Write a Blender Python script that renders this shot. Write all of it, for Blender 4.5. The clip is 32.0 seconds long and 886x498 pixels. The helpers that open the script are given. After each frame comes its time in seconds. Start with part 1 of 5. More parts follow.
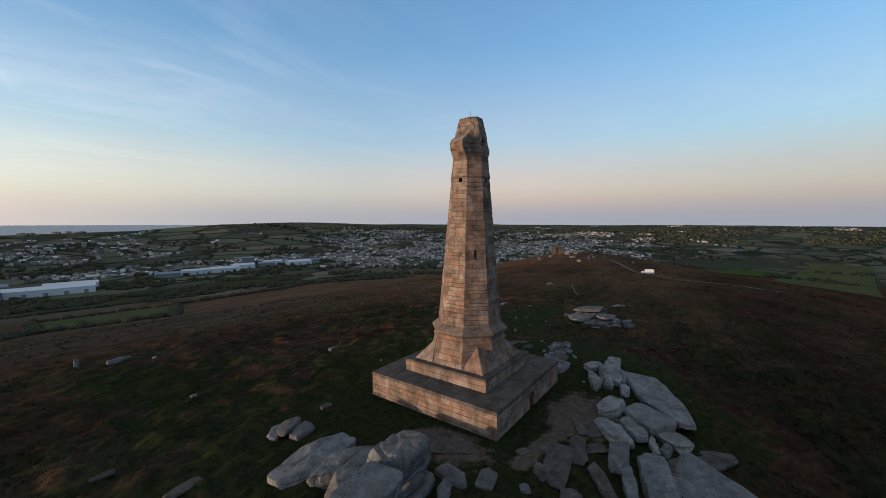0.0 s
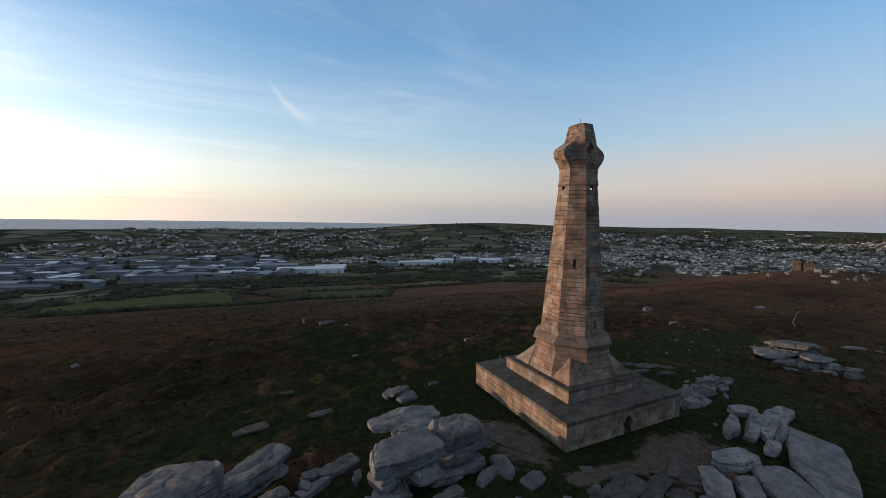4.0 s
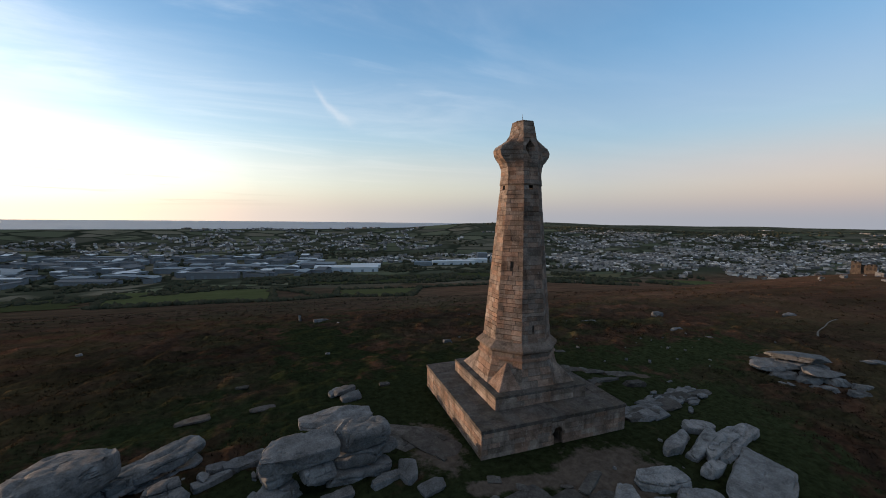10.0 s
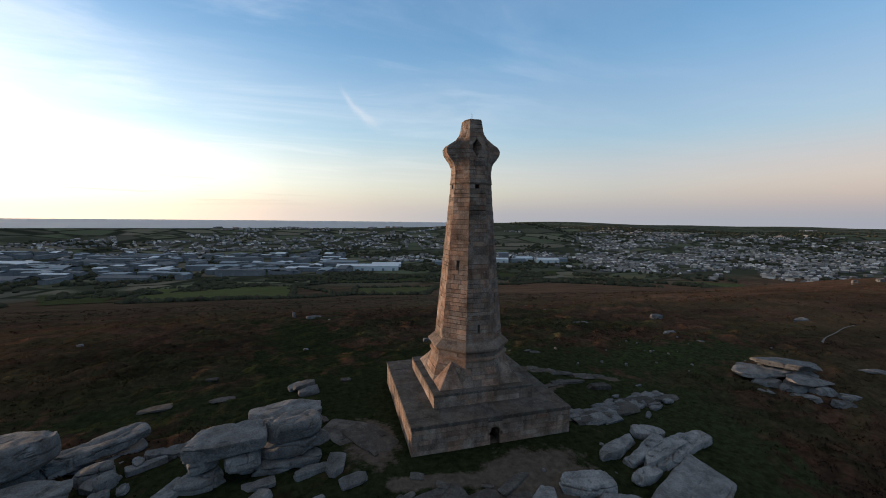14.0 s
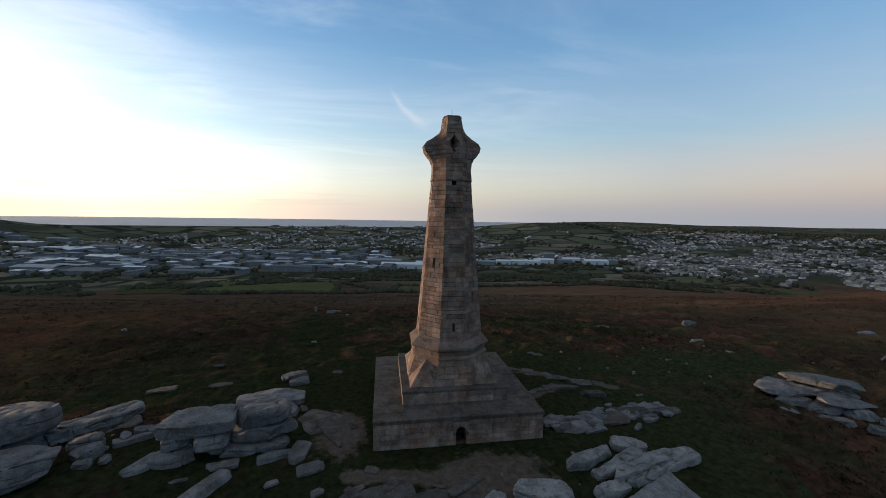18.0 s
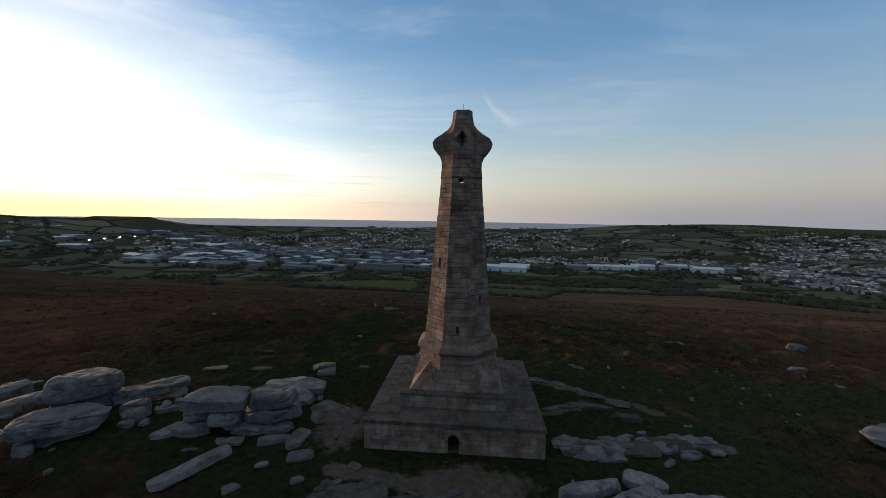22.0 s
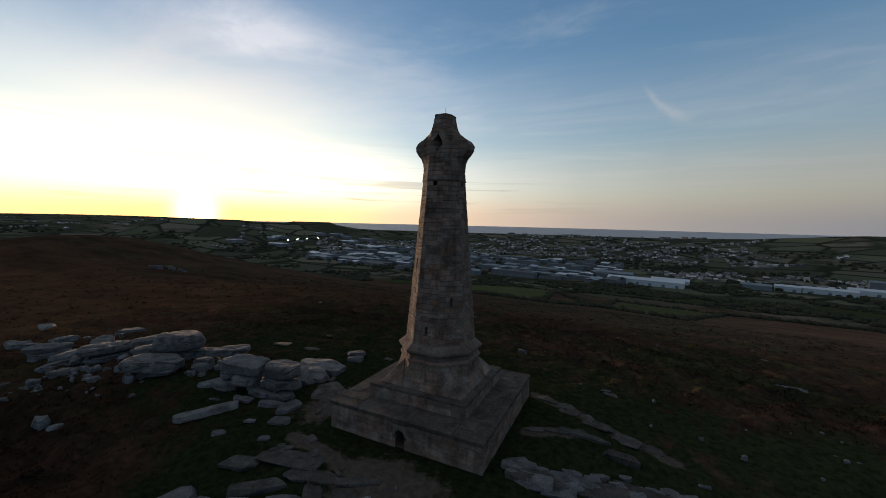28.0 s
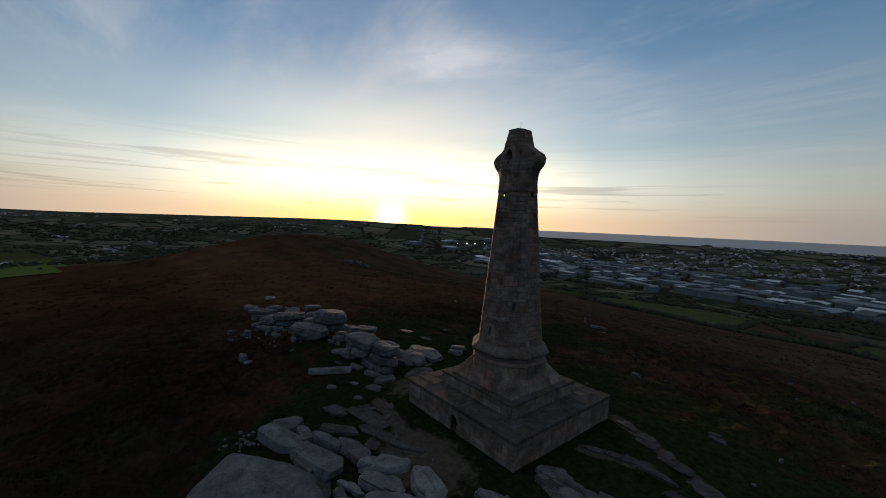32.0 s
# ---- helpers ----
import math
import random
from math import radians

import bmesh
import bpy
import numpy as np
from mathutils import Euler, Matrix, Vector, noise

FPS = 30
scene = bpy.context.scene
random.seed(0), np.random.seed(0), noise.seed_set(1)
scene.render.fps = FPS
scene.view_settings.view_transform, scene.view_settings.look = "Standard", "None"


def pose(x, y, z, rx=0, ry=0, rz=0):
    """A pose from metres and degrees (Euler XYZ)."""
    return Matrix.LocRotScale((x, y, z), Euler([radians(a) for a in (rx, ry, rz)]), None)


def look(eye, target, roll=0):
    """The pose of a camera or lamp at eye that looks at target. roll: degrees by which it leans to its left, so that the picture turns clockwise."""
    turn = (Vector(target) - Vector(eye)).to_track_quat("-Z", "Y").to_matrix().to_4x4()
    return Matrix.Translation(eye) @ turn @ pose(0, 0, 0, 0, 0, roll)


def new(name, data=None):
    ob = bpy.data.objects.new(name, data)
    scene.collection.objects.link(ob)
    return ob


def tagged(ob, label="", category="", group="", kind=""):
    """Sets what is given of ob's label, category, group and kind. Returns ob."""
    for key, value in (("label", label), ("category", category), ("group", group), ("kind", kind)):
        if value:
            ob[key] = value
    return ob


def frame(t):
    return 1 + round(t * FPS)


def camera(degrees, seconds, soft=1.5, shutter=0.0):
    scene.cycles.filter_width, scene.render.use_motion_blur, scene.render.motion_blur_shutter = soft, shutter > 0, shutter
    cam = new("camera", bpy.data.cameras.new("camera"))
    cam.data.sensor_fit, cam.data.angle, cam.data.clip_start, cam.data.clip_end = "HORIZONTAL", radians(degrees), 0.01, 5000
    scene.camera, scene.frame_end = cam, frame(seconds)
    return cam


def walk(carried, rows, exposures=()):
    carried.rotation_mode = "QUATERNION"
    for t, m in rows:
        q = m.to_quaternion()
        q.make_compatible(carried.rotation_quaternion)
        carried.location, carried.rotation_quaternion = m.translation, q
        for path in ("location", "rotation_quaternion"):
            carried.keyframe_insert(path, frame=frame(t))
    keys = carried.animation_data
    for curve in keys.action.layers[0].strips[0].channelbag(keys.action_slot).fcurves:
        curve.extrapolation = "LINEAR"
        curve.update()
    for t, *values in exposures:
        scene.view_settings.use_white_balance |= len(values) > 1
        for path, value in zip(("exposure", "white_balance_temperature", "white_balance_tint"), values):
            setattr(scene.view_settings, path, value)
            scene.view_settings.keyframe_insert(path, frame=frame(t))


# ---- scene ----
cam = camera(98.97, 32.0, soft=0.95)
PATH = [
    (0.0, -32.39, -20.15, 17.13, 85.88, -0.15, -54.05),
    (0.5, -31.99, -21.47, 17.72, 85.89, -0.20, -50.80),
    (1.0, -31.67, -22.78, 18.00, 85.89, -0.34, -44.94),
    (1.5, -30.94, -24.02, 18.05, 85.89, -0.45, -40.66),
    (2.0, -29.89, -25.64, 18.01, 85.90, -0.35, -37.71),
    (2.5, -29.40, -26.36, 17.92, 85.88, -0.48, -34.53),
    (3.0, -28.87, -26.97, 17.88, 85.86, -0.75, -29.04),
    (3.5, -28.34, -27.62, 17.79, 85.83, -0.91, -26.62),
    (5.5, -26.14, -29.19, 17.86, 85.62, -1.15, -19.70),
    (6.0, -25.48, -29.45, 17.89, 85.59, -1.32, -17.56),
    (6.5, -24.78, -29.48, 17.94, 85.61, -1.17, -19.41),
    (7.0, -24.08, -29.66, 18.01, 85.59, -1.03, -20.38),
    (7.5, -23.48, -29.97, 18.07, 85.58, -1.01, -20.22),
    (8.0, -22.70, -30.37, 18.09, 85.58, -0.91, -20.01),
    (8.5, -21.83, -30.64, 18.06, 85.59, -0.84, -19.98),
    (9.0, -20.88, -30.93, 18.07, 85.60, -0.78, -19.86),
    (9.5, -19.89, -31.22, 18.09, 85.60, -0.74, -19.63),
    (10.0, -18.95, -31.53, 18.10, 85.60, -0.72, -19.58),
    (10.5, -18.08, -31.77, 18.07, 85.59, -0.69, -19.44),
    (11.0, -17.27, -32.04, 18.09, 85.59, -0.62, -19.42),
    (11.5, -16.36, -32.36, 18.11, 85.58, -0.62, -19.18),
    (12.0, -15.53, -32.72, 18.21, 85.58, -0.60, -19.03),
    (12.5, -14.59, -33.14, 18.34, 85.56, -0.69, -18.71),
    (13.0, -13.82, -33.44, 18.38, 85.54, -0.69, -18.52),
    (13.5, -13.16, -33.73, 18.24, 85.51, -0.70, -18.30),
    (14.0, -12.36, -33.94, 18.15, 85.48, -0.76, -15.94),
    (14.5, -11.64, -34.10, 18.12, 85.44, -0.79, -14.12),
    (16.5, -8.60, -34.71, 18.08, 85.35, -0.84, -11.63),
    (17.0, -7.88, -34.94, 18.10, 85.33, -0.90, -10.31),
    (17.5, -7.10, -35.11, 18.07, 85.31, -0.92, -9.20),
    (18.0, -6.18, -35.15, 18.04, 85.30, -0.95, -8.90),
    (18.5, -5.27, -35.22, 18.06, 85.26, -0.88, -9.27),
    (19.0, -4.41, -35.23, 18.05, 85.26, -0.89, -8.42),
    (19.5, -3.40, -35.08, 18.02, 85.27, -0.98, -6.61),
    (20.0, -2.74, -35.25, 17.98, 85.28, -1.01, -4.19),
    (20.5, -1.80, -35.09, 17.98, 85.28, -0.88, -1.95),
    (21.0, -0.95, -34.85, 17.93, 85.31, -0.94, 0.18),
    (21.5, -0.01, -34.58, 17.90, 85.32, -1.01, 2.30),
    (22.0, 1.10, -34.36, 17.89, 85.34, -1.01, 4.53),
    (22.5, 2.30, -34.16, 17.95, 85.35, -1.02, 5.79),
    (23.0, 3.44, -33.97, 17.98, 85.38, -0.96, 7.19),
    (23.5, 4.38, -33.74, 17.93, 85.42, -1.01, 8.34),
    (24.0, 5.48, -33.50, 17.90, 85.47, -0.98, 9.32),
    (24.5, 6.30, -33.35, 17.84, 85.53, -0.89, 9.35),
    (26.5, 11.56, -32.10, 17.94, 85.74, -1.00, 16.65),
    (27.0, 12.70, -31.93, 17.88, 85.78, -1.01, 19.43),
    (27.5, 13.82, -31.54, 17.81, 85.83, -1.19, 22.20),
    (28.0, 15.16, -31.14, 17.80, 85.90, -1.35, 25.99),
    (28.5, 16.35, -30.82, 17.75, 85.93, -1.48, 29.53),
    (29.0, 17.57, -30.35, 17.86, 85.96, -1.61, 33.56),
    (29.5, 18.84, -30.02, 18.05, 85.98, -1.68, 37.18),
    (30.0, 19.96, -29.71, 18.16, 86.01, -1.79, 38.59),
    (30.5, 21.13, -29.23, 18.25, 86.03, -1.69, 39.21),
    (31.0, 22.04, -29.13, 18.27, 86.06, -1.75, 39.76),
    (31.5, 23.10, -28.66, 18.21, 86.08, -1.97, 44.77),
    (32.0, 23.96, -28.32, 18.21, 86.09, -2.36, 51.07),
]
walk(cam, [(t, pose(x, y, z, rx, ry, rz)) for t, x, y, z, rx, ry, rz in PATH],
     exposures=[(0.0, 2.62), (6.0, 2.6), (13.0, 2.6), (19.0, 2.5), (23.0, 2.2), (28.0, 1.82), (32.0, 1.56)])

# ---- light: a low evening sun in the west-north-west and a clear sky with thin cloud ----
SUN_HEADING, SUN_HEIGHT = -59.0, 0.6          # degrees from +y towards +x, and above the horizon
sun_way = Vector((math.sin(radians(SUN_HEADING)) * math.cos(radians(SUN_HEIGHT)),
                  math.cos(radians(SUN_HEADING)) * math.cos(radians(SUN_HEIGHT)), math.sin(radians(SUN_HEIGHT))))


class Nodes:
    """A short hand for node trees: n("Type", {input: value or socket}, attribute=value) returns the node."""

    def __init__(self, tree):
        self.tree = tree
        tree.nodes.clear()

    def __call__(self, kind, inputs=None, **attributes):
        node = self.tree.nodes.new(kind)
        for key, value in attributes.items():
            setattr(node, key, value)
        for key, value in (inputs or {}).items():
            if isinstance(value, bpy.types.NodeSocket):
                self.tree.links.new(value, node.inputs[key])
            elif isinstance(value, bpy.types.Node):
                self.tree.links.new(value.outputs[0], node.inputs[key])
            else:
                node.inputs[key].default_value = value
        return node

    def math(self, op, a, b=0.0, c=0.0, clamp=False):
        return self("ShaderNodeMath", {0: a, 1: b, 2: c}, operation=op, use_clamp=clamp).outputs[0]

    def ramp(self, fac, stops, smooth=False):
        node = self("ShaderNodeValToRGB", {0: fac})
        ramp = node.color_ramp
        ramp.interpolation = "EASE" if smooth else "LINEAR"
        while len(ramp.elements) < len(stops):
            ramp.elements.new(0.5)
        for element, (at, colour) in zip(ramp.elements, stops):
            element.position = at
            element.color = (*colour, 1) if len(colour) == 3 else colour
        return node.outputs[0]

    def mix(self, fac, a, b, blend="MIX"):
        node = self("ShaderNodeMix", {0: fac}, data_type="RGBA", blend_type=blend)
        for socket, value in ((node.inputs[6], a), (node.inputs[7], b)):
            if isinstance(value, bpy.types.NodeSocket):
                self.tree.links.new(value, socket)
            else:
                socket.default_value = (*value, 1) if len(value) == 3 else value
        return node.outputs[2]

    def noise(self, vector, scale, detail=4.0, rough=0.55, distortion=0.0):
        return self("ShaderNodeTexNoise", {"Vector": vector, "Scale": scale, "Detail": detail, "Roughness": rough,
                                           "Distortion": distortion}).outputs["Fac"]


world = bpy.data.worlds.new("evening_sky")
scene.world = world
world.use_nodes = True
n = Nodes(world.node_tree)
sky = n("ShaderNodeTexSky", sky_type="NISHITA", sun_disc=False, sun_elevation=radians(SUN_HEIGHT),
        sun_rotation=radians(SUN_HEADING), altitude=200.0, air_density=1.0, dust_density=0.6, ozone_density=2.3)
way = n("ShaderNodeTexCoord").outputs["Generated"]
split = n("ShaderNodeSeparateXYZ", {0: way})
up = n.math("MAXIMUM", split.outputs["Z"], 0.0)
sunward = n("ShaderNodeVectorMath", {0: way, 1: tuple(sun_way)}, operation="DOT_PRODUCT").outputs["Value"]
# haze along the horizon: golden under the sun, cream beside it, dusty pink over grey away from it
side = n.math("MULTIPLY_ADD", sunward, 0.5, 0.5)
haze = n.ramp(side, [(0.0, (0.62, 0.54, 0.60)), (0.22, (0.90, 0.67, 0.69)), (0.42, (0.79, 0.69, 0.75)), (0.62, (0.97, 0.86, 0.83)), (0.72, (1.09, 0.99, 0.95)), (0.80, (1.34, 1.24, 1.17)), (0.87, (1.84, 1.71, 1.58)), (0.93, (2.6, 2.42, 2.2)), (1.0, (5.8, 5.0, 3.6))])
shade = n.ramp(side, [(0.0, (0.42, 0.46, 0.55)), (0.55, (0.55, 0.57, 0.63)), (0.70, (0.78, 0.73, 0.71)), (0.80, (1.06, 0.92, 0.83)), (0.88, (1.58, 1.24, 0.98)), (0.95, (2.4, 1.75, 1.15)), (1.0, (4.6, 2.5, 0.9))])
low_band = n.ramp(up, [(0.005, (1, 1, 1)), (0.10, (0, 0, 0))], True)
haze = n.mix(low_band, haze, shade)
veil = n.ramp(up, [(0.0, (0.94, 0.94, 0.94)), (0.10, (0.66, 0.66, 0.66)), (0.22, (0.26, 0.26, 0.26)), (0.42, (0.04, 0.04, 0.04)), (0.7, (0.0, 0.0, 0.0))], True)
gain = n.ramp(side, [(0.0, (0.90, 1.16, 1.20)), (0.35, (1.10, 1.42, 1.48)), (0.55, (1.10, 1.42, 1.48)), (0.85, (0.80, 1.04, 1.10)), (1.0, (0.72, 1.0, 1.06))])
blue = n.mix(1.0, sky.outputs[0], gain, "MULTIPLY")
clear = n.mix(veil, blue, haze)
# thin cloud lies in a flat layer: direction divided by height
flat = n.math("DIVIDE", 1.0, n.math("MAXIMUM", up, 0.03))
layer = n("ShaderNodeCombineXYZ", {0: n.math("MULTIPLY", split.outputs["X"], flat), 1: n.math("MULTIPLY", split.outputs["Y"], flat)})
drift = n("ShaderNodeMapping", {"Vector": layer.outputs[0], "Rotation": (0, 0, 0.55), "Scale": (0.5, 1.25, 1)})
wisps = n.ramp(n.noise(drift.outputs[0], 0.75, 8, 0.62, 0.8), [(0.40, (0, 0, 0)), (0.82, (1, 1, 1))], True)
low = n.ramp(up, [(0.05, (0.0, 0.0, 0.0)), (0.16, (1, 1, 1)), (0.7, (0.6, 0.6, 0.6))])
toward = n.ramp(side, [(0.45, (0.12, 0.12, 0.12)), (0.85, (1, 1, 1))])
amount = n.math("MULTIPLY", n.math("MULTIPLY", n.math("MULTIPLY", wisps, low), toward), 0.5)
clear = n.mix(amount, clear, n.mix(0.5, n.mix(1.0, clear, (1.7, 1.55, 1.45), "MULTIPLY"), (1.1, 1.05, 1.05)))
# bars of cloud low over the sun
bars_at = n("ShaderNodeMapping", {"Vector": way, "Scale": (1.5, 1.5, 40)})
bars = n.ramp(n.noise(bars_at.outputs[0], 1.3, 6, 0.6, 0.6), [(0.52, (0, 0, 0)), (0.64, (1, 1, 1))], True)
bar_zone = n.ramp(up, [(0.02, (0, 0, 0)), (0.05, (1, 1, 1)), (0.10, (0.8, 0.8, 0.8)), (0.20, (0, 0, 0))])
near_sun = n.ramp(side, [(0.76, (0.0, 0.0, 0.0)), (0.97, (1, 1, 1))])
bar_amount = n.math("MULTIPLY", n.math("MULTIPLY", n.math("MULTIPLY", bars, bar_zone), near_sun), 0.75)
clear = n.mix(bar_amount, clear, n.mix(1.0, clear, (0.42, 0.38, 0.40), "MULTIPLY"))
# broad soft patches of high cloud above the sun
broad_at = n("ShaderNodeMapping", {"Vector": layer.outputs[0], "Rotation": (0, 0, 0.9), "Scale": (0.42, 0.8, 1), "Location": (0.7, 0.2, 0)})
broad = n.ramp(n.noise(broad_at.outputs[0], 1.1, 7, 0.58, 0.5), [(0.46, (0, 0, 0)), (0.70, (1, 1, 1))], True)
broad_low = n.ramp(up, [(0.16, (0, 0, 0)), (0.32, (1, 1, 1))])
broad_amount = n.math("MULTIPLY", n.math("MULTIPLY", n.math("MULTIPLY", broad, broad_low), toward), 0.9)
clear = n.mix(broad_amount, clear, n.mix(0.5, n.mix(1.0, clear, (1.5, 1.4, 1.35), "MULTIPLY"), (1.15, 1.12, 1.12)))
# unseen warm veil added above the view to brighten upward faces
zenith_fill = n.ramp(up, [(0.56, (0, 0, 0)), (0.84, (0.85, 0.85, 0.85))], True)
clear = n.mix(zenith_fill, clear, (0.77, 0.72, 0.68))
# the glow round the sun
glow = n.math("POWER", n.math("MAXIMUM", sunward, 0.0), 1800.0)
clear = n.mix(glow, clear, (14.0, 9.0, 4.0))
# one bright curl of cloud in the north
curl_way = Vector((0.058, 0.964, 0.258)).normalized()
curl_along = (Vector((0.075, 0.012, -0.060))).normalized()
curl_across = curl_way.cross(curl_along).normalized()
u = n("ShaderNodeVectorMath", {0: way, 1: tuple(curl_along)}, operation="DOT_PRODUCT").outputs["Value"]
v = n("ShaderNodeVectorMath", {0: way, 1: tuple(curl_across)}, operation="DOT_PRODUCT").outputs["Value"]
fluff = n.noise(way, 26.0, 6, 0.65)
u = n.math("ADD", n.math("SUBTRACT", u, curl_way.dot(curl_along)), n.math("MULTIPLY_ADD", fluff, 0.03, -0.015))
v = n.math("ADD", v, n.math("MULTIPLY_ADD", fluff, 0.022, -0.011))
v = n.math("ADD", v, n.math("MULTIPLY", n.math("MULTIPLY", u, u), 3.2))
spread = n.math("MULTIPLY_ADD", u, 0.09, 0.009)
across = n.math("POWER", 2.718, n.math("MULTIPLY", n.math("POWER", n.math("DIVIDE", v, n.math("MAXIMUM", spread, 0.006)), 2.0), -1.0))
along = n.math("POWER", 2.718, n.math("MULTIPLY", n.math("POWER", n.math("DIVIDE", u, 0.055), 4.0), -1.0))
ahead = n.math("GREATER_THAN", split.outputs["Y"], 0.5)
curl = n.math("MULTIPLY", n.math("MULTIPLY", n.math("MULTIPLY", across, along), ahead), 0.27)
clear = n.mix(curl, clear, (1.25, 1.2, 1.2))
# a soft white patch of cloud high above the sun
patch_way = Vector((-0.716, 0.579, 0.392)).normalized()
patch_along = Vector((0, 0, 1)).cross(patch_way).normalized()
patch_across = patch_way.cross(patch_along).normalized()
frayed = n.math("MULTIPLY_ADD", n.noise(n("ShaderNodeMapping", {"Vector": way, "Scale": (5, 5, 12)}).outputs[0], 1.6, 7, 0.62, 0.6), 2.6, -1.3)
pu = n.math("DIVIDE", n("ShaderNodeVectorMath", {0: way, 1: tuple(patch_along)}, operation="DOT_PRODUCT").outputs["Value"], 0.13)
pv = n.math("DIVIDE", n("ShaderNodeVectorMath", {0: way, 1: tuple(patch_across)}, operation="DOT_PRODUCT").outputs["Value"], 0.05)
reach = n.math("ADD", n.math("MULTIPLY", pu, pu), n.math("MULTIPLY", pv, pv))
soft_patch = n.math("POWER", 2.718, n.math("MULTIPLY", n.math("MAXIMUM", n.math("ADD", reach, frayed), 0.0), -1.0))
soft_patch = n.math("MULTIPLY", n.math("MULTIPLY", soft_patch, n.math("GREATER_THAN", sunward, 0.5)), 0.55)
clear = n.mix(soft_patch, clear, n.mix(0.5, n.mix(1.0, clear, (1.5, 1.4, 1.35), "MULTIPLY"), (2.5, 2.3, 2.2)))
background = n("ShaderNodeBackground", {"Color": clear, "Strength": 0.135})
n("ShaderNodeOutputWorld", {"Surface": background})

sun = new("sun", bpy.data.lights.new("sun", "SUN"))
sun.data.energy, sun.data.angle, sun.data.color = 0.98, radians(0.5), (1.0, 0.65, 0.42)
sun.matrix_world = look((0, 0, 60), Vector((0, 0, 60)) - sun_way)

# ---- materials ----
def material(name):
    m = bpy.data.materials.new(name)
    m.use_nodes = True
    return m, Nodes(m.node_tree)


def surface(n, colour, rough=0.9, normal=None, metal=0.0, gloss=0.25):
    inputs = {"Base Color": colour, "Roughness": rough, "Metallic": metal, "Specular IOR Level": gloss}
    if normal is not None:
        inputs["Normal"] = normal
    n("ShaderNodeOutputMaterial", {"Surface": n("ShaderNodeBsdfPrincipled", inputs)})


def bump(n, height, strength=0.5, distance=0.05):
    return n("ShaderNodeBump", {"Height": height, "Strength": strength, "Distance": distance}).outputs[0]


def plain(name, colour, rough=0.8, vary=0.25, scale=3.0, metal=0.0, gloss=0.25):
    """Paint, sheet, slate and the like: a base colour with grain and stains."""
    m, n = material(name)
    at = n("ShaderNodeTexCoord").outputs["Object"]
    stains = n.noise(at, scale * 0.3, 5)
    grain = n.noise(at, scale * 6, 3)
    tone = n.math("MULTIPLY_ADD", n.math("ADD", n.math("MULTIPLY", stains, 0.7), n.math("MULTIPLY", grain, 0.3)), 2 * vary, 1 - vary)
    surface(n, n.mix(1.0, colour, n("ShaderNodeCombineColor", {0: tone, 1: tone, 2: tone}).outputs[0], "MULTIPLY"), rough, bump(n, grain, 0.15, 0.02), metal, gloss)
    return m


def granite(name, light, dark, stain, warm=0.35, per_piece=True, spread=0.45, hue=0.8, streaks=0.7, lichen=0.35, relief=0.55, soot=0.6):
    """Weathered granite: speckle, lichen and rust-coloured stains; each block has its own tone."""
    m, n = material(name)
    at = n("ShaderNodeTexCoord").outputs["Object"]
    place = n("ShaderNodeNewGeometry").outputs["Position"]
    speckle = n.noise(place, 9.0, 6, 0.7)
    blotch = n.noise(place, 0.9, 6, 0.6, 0.4)
    rust = n.ramp(n.noise(place, 0.33, 5, 0.65, 0.8), [(0.45, (0, 0, 0)), (0.68, (1, 1, 1))], True)
    base = n.mix(n.ramp(n.math("ADD", n.math("MULTIPLY", speckle, 0.5), n.math("MULTIPLY", blotch, 0.5)),
                        [(0.36, (0, 0, 0)), (0.62, (1, 1, 1))]), dark, light)
    base = n.mix(n.math("MULTIPLY", rust, warm), base, stain)
    if per_piece:
        one = n("ShaderNodeObjectInfo").outputs["Random"]
        two = n("ShaderNodeNewGeometry").outputs["Random Per Island"]
        mixed = n.math("FRACT", n.math("ADD", n.math("MULTIPLY", one, 7.31), n.math("MULTIPLY", two, 3.77)))
        tone = n.math("MULTIPLY_ADD", mixed, spread, 1.0 - spread * 0.5)
        base = n.mix(1.0, base, n("ShaderNodeCombineColor", {0: tone, 1: tone, 2: tone}).outputs[0], "MULTIPLY")
        redder = n.math("FRACT", n.math("MULTIPLY", mixed, 9.7))
        base = n.mix(n.math("MULTIPLY", n.math("GREATER_THAN", redder, 0.6), hue), base, n.mix(1.0, base, (1.18, 0.90, 0.76), "MULTIPLY"))
    streak_at = n("ShaderNodeMapping", {"Vector": place, "Scale": (2.4, 2.4, 0.22)})
    streak = n.ramp(n.noise(streak_at.outputs[0], 0.8, 6, 0.65), [(0.46, (0, 0, 0)), (0.68, (1, 1, 1))], True)
    base = n.mix(n.math("MULTIPLY", streak, streaks), base, n.mix(1.0, base, (0.42, 0.40, 0.38), "MULTIPLY"))
    grime = n.ramp(n.noise(place, 0.55, 8, 0.72, 1.0), [(0.44, (0, 0, 0)), (0.64, (1, 1, 1))], True)
    base = n.mix(n.math("MULTIPLY", grime, soot), base, n.mix(1.0, base, (0.36, 0.34, 0.32), "MULTIPLY"))
    spots = n.ramp(n.noise(place, 3.4, 5, 0.7), [(0.60, (0, 0, 0)), (0.70, (1, 1, 1))])
    base = n.mix(n.math("MULTIPLY", spots, lichen), base, n.mix(0.6, base, (0.34, 0.33, 0.29)))
    fine = n.math("ADD", n.math("MULTIPLY", speckle, 0.5), n.noise(place, 2.6, 5, 0.6))
    surface(n, base, 0.95, bump(n, fine, relief, 0.06), 0.0, 0.12)
    return m


